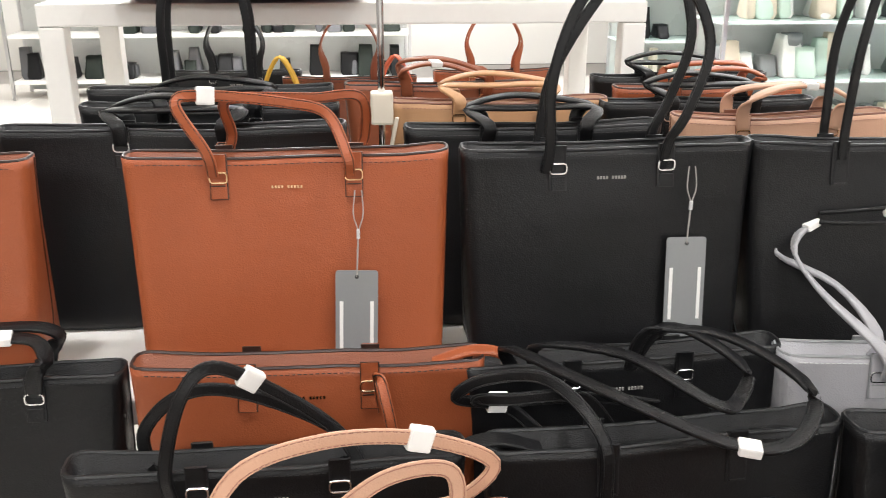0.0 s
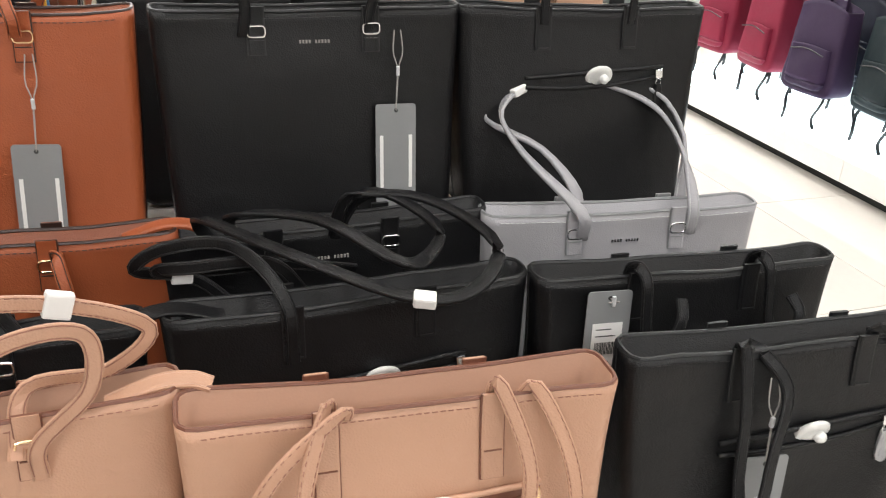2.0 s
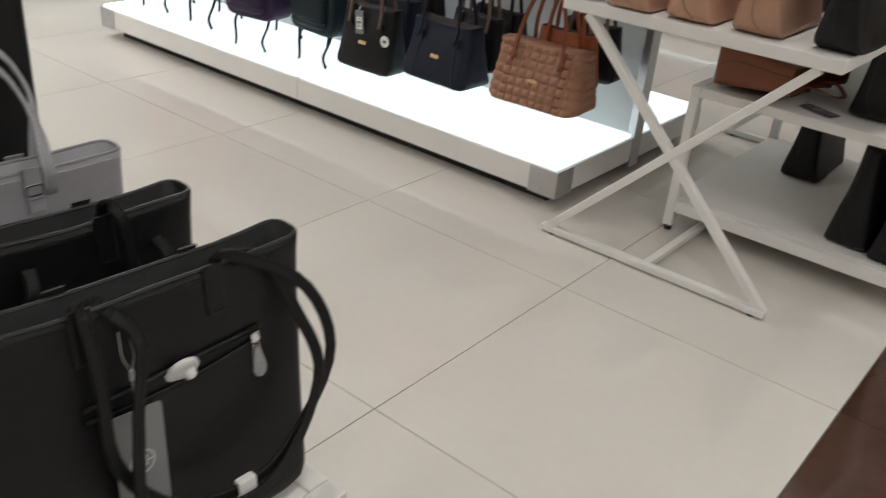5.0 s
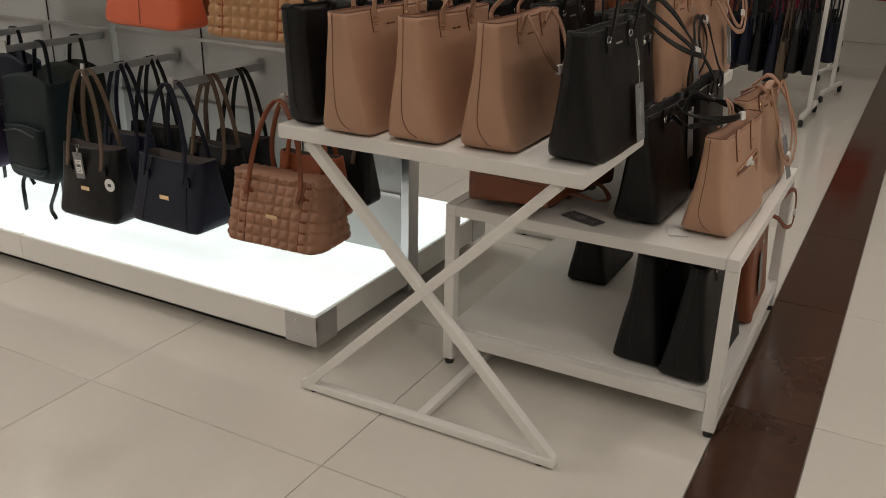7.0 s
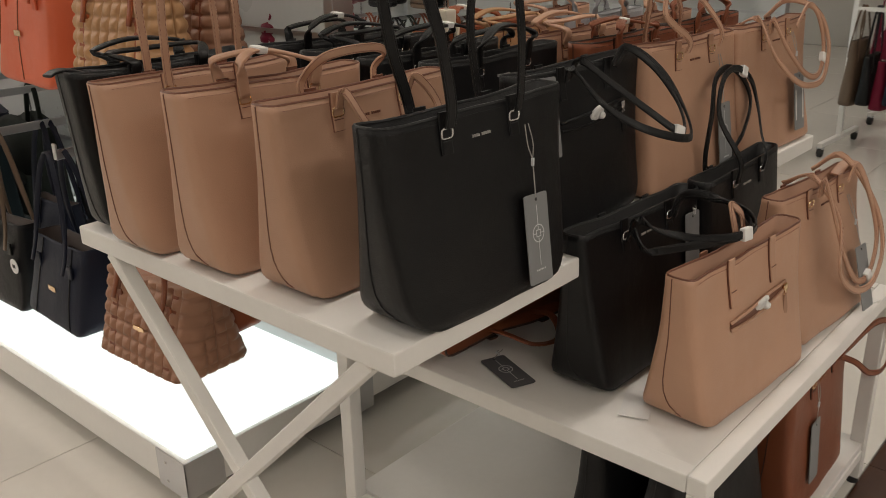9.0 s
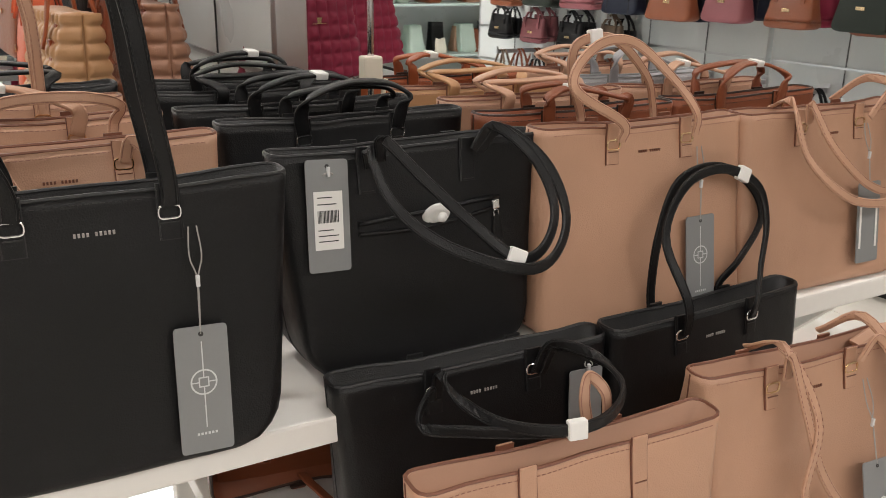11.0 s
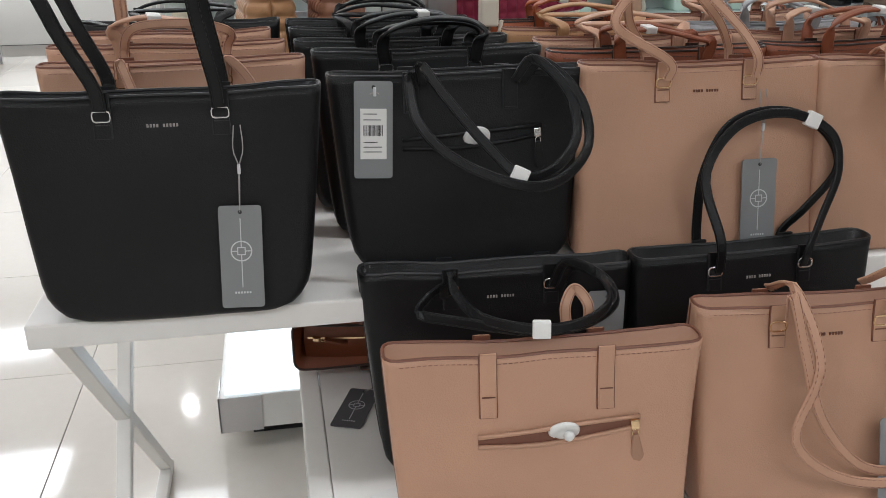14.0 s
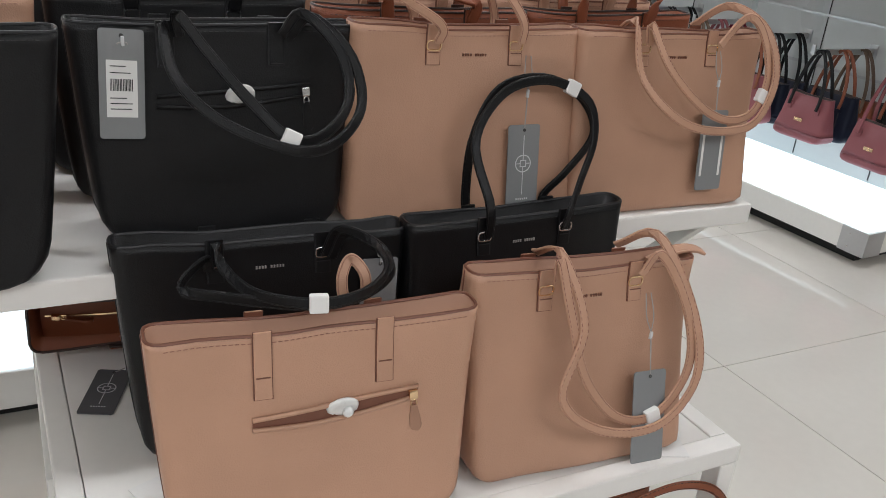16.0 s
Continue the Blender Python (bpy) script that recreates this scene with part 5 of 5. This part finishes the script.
# far side of the same wall: a shelf with red bags
sf = thing("wall_shelf", pose(0.73, 0.92, 0.97), "black-edged glass wall shelf on the gondola", "shelf")
part("board", box(0.0, 0.37, 0.0, 0.55, 0.0, 0.012, 0.002), "glass", sf)
part("edge_strip", box(0.3705, 0.382, 0.0, 0.55, -0.006, 0.016, 0.002), "rubber", sf)
part("edge_strip", box(0.0, 0.382, -0.0105, -0.0005, -0.006, 0.016, 0.002), "rubber", sf)
for y in (0.08, 0.46):
    part("bracket", box(0.0, 0.3, y, y + 0.01, -0.03, -0.007, 0.002), "steel", sf)
for x, y, w, c in ((0.83, 1.0, 0.16, "maroon"), (1.0, 1.22, 0.3, "wine")):
    hung_bag(x, y + 0.1, 0.983, 20, w + 0.14, 0.3, 0.13, "maroon", 1.42, "deep red quilted handbag standing on a glass shelf", GH, True)

# right-hand gondola: rows of handbags on hooks
GR = "handbags on the far gondola"
rng = random.Random(4)
RC = ["wine", "wine", "maroon", "brown", "black", "olive", "camel", "navy"]
RN = dict(wine="dusty wine red", maroon="maroon", brown="cognac brown", black="black", olive="dark olive", camel="camel", navy="dark navy")
base = pose(3.18, 0.90, 0, 0, 0, 4)
for k in range(9):
    for row, (hz, zb) in enumerate(((0.70, 0.33), (1.32, 0.98))):
        yy = 0.21 + k * 0.335
        p = base @ Vector((0.575 - 0.024, yy, hz))
        hook_bar(p.x, p.y, hz, -1, "hook bars on the far gondola", 0.36)
        for j in range(3):
            q = base @ Vector((0.22 + 0.13 * j, yy + rng.uniform(-0.01, 0.01), 0))
            c = ("wine" if row == 0 and k < 3 and j == 0 else rng.choice(RC))
            hung_bag(q.x, q.y, zb + rng.uniform(-0.01, 0.03), -86 + rng.uniform(-5, 5), rng.uniform(0.25, 0.31), rng.uniform(0.17, 0.22), 0.11, c, hz, RN[c] + " handbag hanging by thin straps", GR, False, 0.8, None, strap=rng.choice(["black", "drab", "brown", None]))

# pouches on short hooks between the two rows of the far gondola
for k in range(6, 10):
    yy = 0.12 + k * 0.335
    p = base @ Vector((0.575 - 0.024, yy, 0))
    hook_bar(p.x, p.y, 0.955, -1, "short hook bars on the far gondola", 0.2)
    for j in range(2):
        q = base @ Vector((0.38 + 0.1 * j, yy + rng.uniform(-0.01, 0.01), 0))
        c = rng.choice(["black", "tan", "drab", "black", "olive", "wine"])
        hung_bag(q.x, q.y, 0.745 + rng.uniform(0.0, 0.02), -86 + rng.uniform(-6, 6), rng.uniform(0.2, 0.25), rng.uniform(0.12, 0.16), 0.07, c, 0.955, {"tan": "tan", "drab": "drab brown"}.get(c, RN.get(c, c)) + " pouch hanging from a short hook bar", "pouches on the far gondola", False, 0.85, None)


# ---- riser table behind the first display ----
def riser(m, w, d, z):
    t = thing("riser_table", m, "tall white square-tube riser table", "display table", "display tables")
    b = 0.05
    part("tabletop", box(0, w, 0, d, z - 0.045, z, 0.004), "white", t)
    for x in (0, w - b):
        for y in (0, d - b):
            part("leg", box(x, x + b, y, y + b, 0.0, z - 0.0455, 0.004), "white", t)
    part("stretcher", box(b, w - b, d - 0.04, d - 0.015, 0.2, 0.23, 0.003), "white", t)
    return t


riser(pose(-3.175, 1.42, 0), 1.255, 0.5, 1.165)
GT = "bags on the riser table"
tote(pose(-2.77, 1.62, 1.166 + 0.05, 90, 0, 0), "brown", "cognac bag lying on the white riser", GT, wt=0.5, wb=0.5, h=0.3, db=0.1, dt=0.06, handles="none", face="none")
tote(pose(-2.22, 1.62, 1.166, 0, 0, 10), "grey", "dark grey bag standing on the white riser", GT, wt=0.42, wb=0.4, h=0.26, handles="flop", face="none")
for x, y, c, w in ((-2.55, 2.2, "brown", 0.4), (-2.1, 2.3, "orange", 0.38), (-2.9, 2.35, "black", 0.4)):
    tote(pose(x, y, 0.62), c, {"brown": "brown", "orange": "cognac", "black": "black"}[c] + " tote on the far low table", GT, wt=w, wb=w - 0.04, h=0.27, handles="arch")
nest_table(pose(-3.2, 2.05, 0), 1.5, 0.6, 0.619, "low white table behind the riser", "display tables")
# small canvas bags on the far table
for x, c, lab in ((-2.75, "blue", "blue canvas pouch with a yellow panel"), (-2.42, "red", "bright coral pouch on the far table")):
    hung_bag(x, 2.12, 0.62, 0, 0.22, 0.2, 0.1, c, 0.95, lab, GT, False, 0.7, "yellow" if c == "blue" else None)


# ---- far goods shelves ----
def goods_shelf(m, w, d, levels, label, seed, mats, cat="shelving unit"):
    t = thing("goods_shelf", m, label, cat, "far shelves")
    rr = random.Random(seed)
    for z in levels:
        part("board", box(0, w, 0, d, z - 0.018, z, 0.002), "glass" if seed % 2 else "white", t)
    top = levels[-1] + 0.35
    for x in (0.0, w - 0.025):
        for y in (-0.0255, d + 0.0005):
            part("upright", box(x, x + 0.025, y, y + 0.025, 0, top, 0.002), "steel", t)
    part("back_panel", box(0.026, w - 0.026, d + 0.004, d + 0.016, 0.02, top), "panel", t)
    for mt in mats:
        bm = bmesh.new()
        for z in levels:
            x = rr.uniform(0.03, 0.12)
            while x < w - 0.15:
                ww, hh = rr.uniform(0.06, 0.16), rr.uniform(0.1, 0.26)
                if rr.random() < 0.75 / len(mats) + 0.1:
                    dd = rr.uniform(0.4, 0.85)
                    y0 = rr.uniform(0.0, 0.08) + 0.01 * mats.index(mt)
                    sh = Shape(ww * rr.uniform(0.55, 1.0), ww, hh, d * dd * 0.8, d * dd * 0.4, 0.01, 0.006, seed + x, 0.0)
                    vs0 = len(bm.verts)
                    rings = [[bm.verts.new(p + Vector((x + ww / 2, y0 + d * 0.42, z + 0.001))) for p in sh.ring(zz * hh)] for zz in (0, 0.12, 0.5, 0.85, 1.0)]
                    for r0, r1 in zip(rings, rings[1:]):
                        for j in range(len(r0)):
                            bm.faces.new((r0[j], r0[(j + 1) % len(r0)], r1[(j + 1) % len(r0)], r1[j]))
                    bm.faces.new(rings[-1])
                x += ww + rr.uniform(0.01, 0.05)
        if bm.verts:
            o = link("small_goods", bm, mt, None, "", True)
            o.matrix_world = m
            tagged(o, "assorted small pouches and boxes on shelf boards", "small goods", kind="stuff")
        else:
            bm.free()
    return t


goods_shelf(pose(-0.35, 4.6, 0), 1.85, 0.4, (0.12, 0.45, 0.8, 1.15), "glass shelf crowded with pale small goods", 11, ["box_a", "box_b", "paper", "card"])
goods_shelf(pose(-0.3, 6.6, 0), 2.8, 0.4, (0.12, 0.45, 0.8, 1.15), "glass shelf crowded with beige goods", 13, ["box_a", "cream", "tan", "black"])
goods_shelf(pose(-5.2, 6.9, 0), 3.2, 0.4, (0.14, 0.5, 0.9), "far white shelf with dark bags", 12, ["black", "olive", "card_dark"])
goods_shelf(pose(2.4, 5.4, 0), 3.0, 0.4, (0.12, 0.5, 0.9, 1.3), "far shelf with brown and black small bags", 15, ["brown", "black", "cream", "box_b", "tan"])


# ---- bag rack in the far aisle ----
def bag_rack(m, w, z, label, seed, turn=70):
    t = thing("bag_rack", m, label, "bag rack", "bag racks")
    for x in (0, w):
        part("post", box(x - 0.014, x + 0.014, -0.014, 0.014, 0.08, z, 0.003), "white", t)
        part("foot", box(x - 0.014, x + 0.014, -0.28, 0.28, 0.055, 0.0795, 0.003), "white", t)
        for y in (-0.26, 0.26):
            c = part("castor", lathe([(0.001, -0.012), (0.024, -0.012), (0.027, -0.006), (0.027, 0.006), (0.024, 0.012), (0.001, 0.012)], 16, Matrix.Translation((x, y, 0.027)) @ pose(0, 0, 0, 0, 90, 0)), "rubber", t, "", True)
            part("fork", box(x - 0.018, x + 0.018, y - 0.014, y + 0.014, 0.045, 0.0545, 0.002), "steel", c)
    for zz in (z, z - 0.22):
        part("top_bar", box(-0.014, w + 0.014, -0.012, 0.012, zz + 0.0005, zz + 0.024, 0.003), "white", t)
    rr = random.Random(seed)
    for k in range(int(w / 0.078)):
        x = 0.06 + k * 0.078
        c = rr.choice(["black", "black", "brown", "navy", "black", "drab", "maroon", "olive", "card_dark"])
        p = m @ Vector((x, -0.03 + rr.uniform(-0.02, 0.02), 0))
        hung_bag(p.x, p.y, rr.uniform(0.2, 0.32), turn + rr.uniform(-12, 12), rr.uniform(0.22, 0.3), rr.uniform(0.26, 0.4), 0.07, c, z - 0.2, {"card_dark": "dark grey", "drab": "drab brown"}.get(c, RN.get(c, c)) + " sling bag hanging from a rack", "sling bags on the rack", False, 0.85, None, tag=(k == 5))
    return t


bag_rack(pose(4.42, 0.02, 0, 0, 0, 88), 0.8, 0.98, "white tube rack on castors with hanging bags", 5, 0)
bag_rack(pose(5.3, -0.02, 0, 0, 0, 82), 0.85, 1.1, "second white tube rack on castors with bags", 8, -5)
bag_rack(pose(6.2, 0.1, 0, 0, 0, 80), 1.1, 1.15, "white tube rack on castors beside the gondola", 9)
hung_bag(6.4, -0.1, 0.62, 60, 0.55, 0.45, 0.2, "scarlet", 1.3, "bright red bag hung high on the far rack", "sling bags on the rack")


# ---- floor tiles ----
def tile_mesh(w, d, name):
    bm = box(-w / 2, w / 2, -d / 2, d / 2, -0.011, 0.0, 0.0012)
    me = bpy.data.meshes.new(name)
    bm.to_mesh(me)
    bm.free()
    return me


full = tile_mesh(TILE - 0.0025, TILE - 0.0025, "tile")
full.materials.append(M["tile"])
dark = tile_mesh(TILE - 0.002, 0.226, "tile_marble")
dark.materials.append(M["marble"])
gx = -0.258
for i in range(-9, 11):
    x = gx + (i + 0.5) * TILE
    if not X0 < x - 0.39 or not x + 0.39 < X1:
        continue
    for j in range(-6, 10):
        y = -0.282 + (j + 0.5) * TILE if j >= 0 else -0.512 + (j + 0.5) * TILE
        if Y0 < y - 0.38 and y + 0.38 < Y1:
            o = new("tile", full)
            o.parent, o.location = floor_base, (x, y, 0)
    o = new("marble_strip_tile", dark)
    o.parent, o.location = floor_base, (x, -0.397, 0)
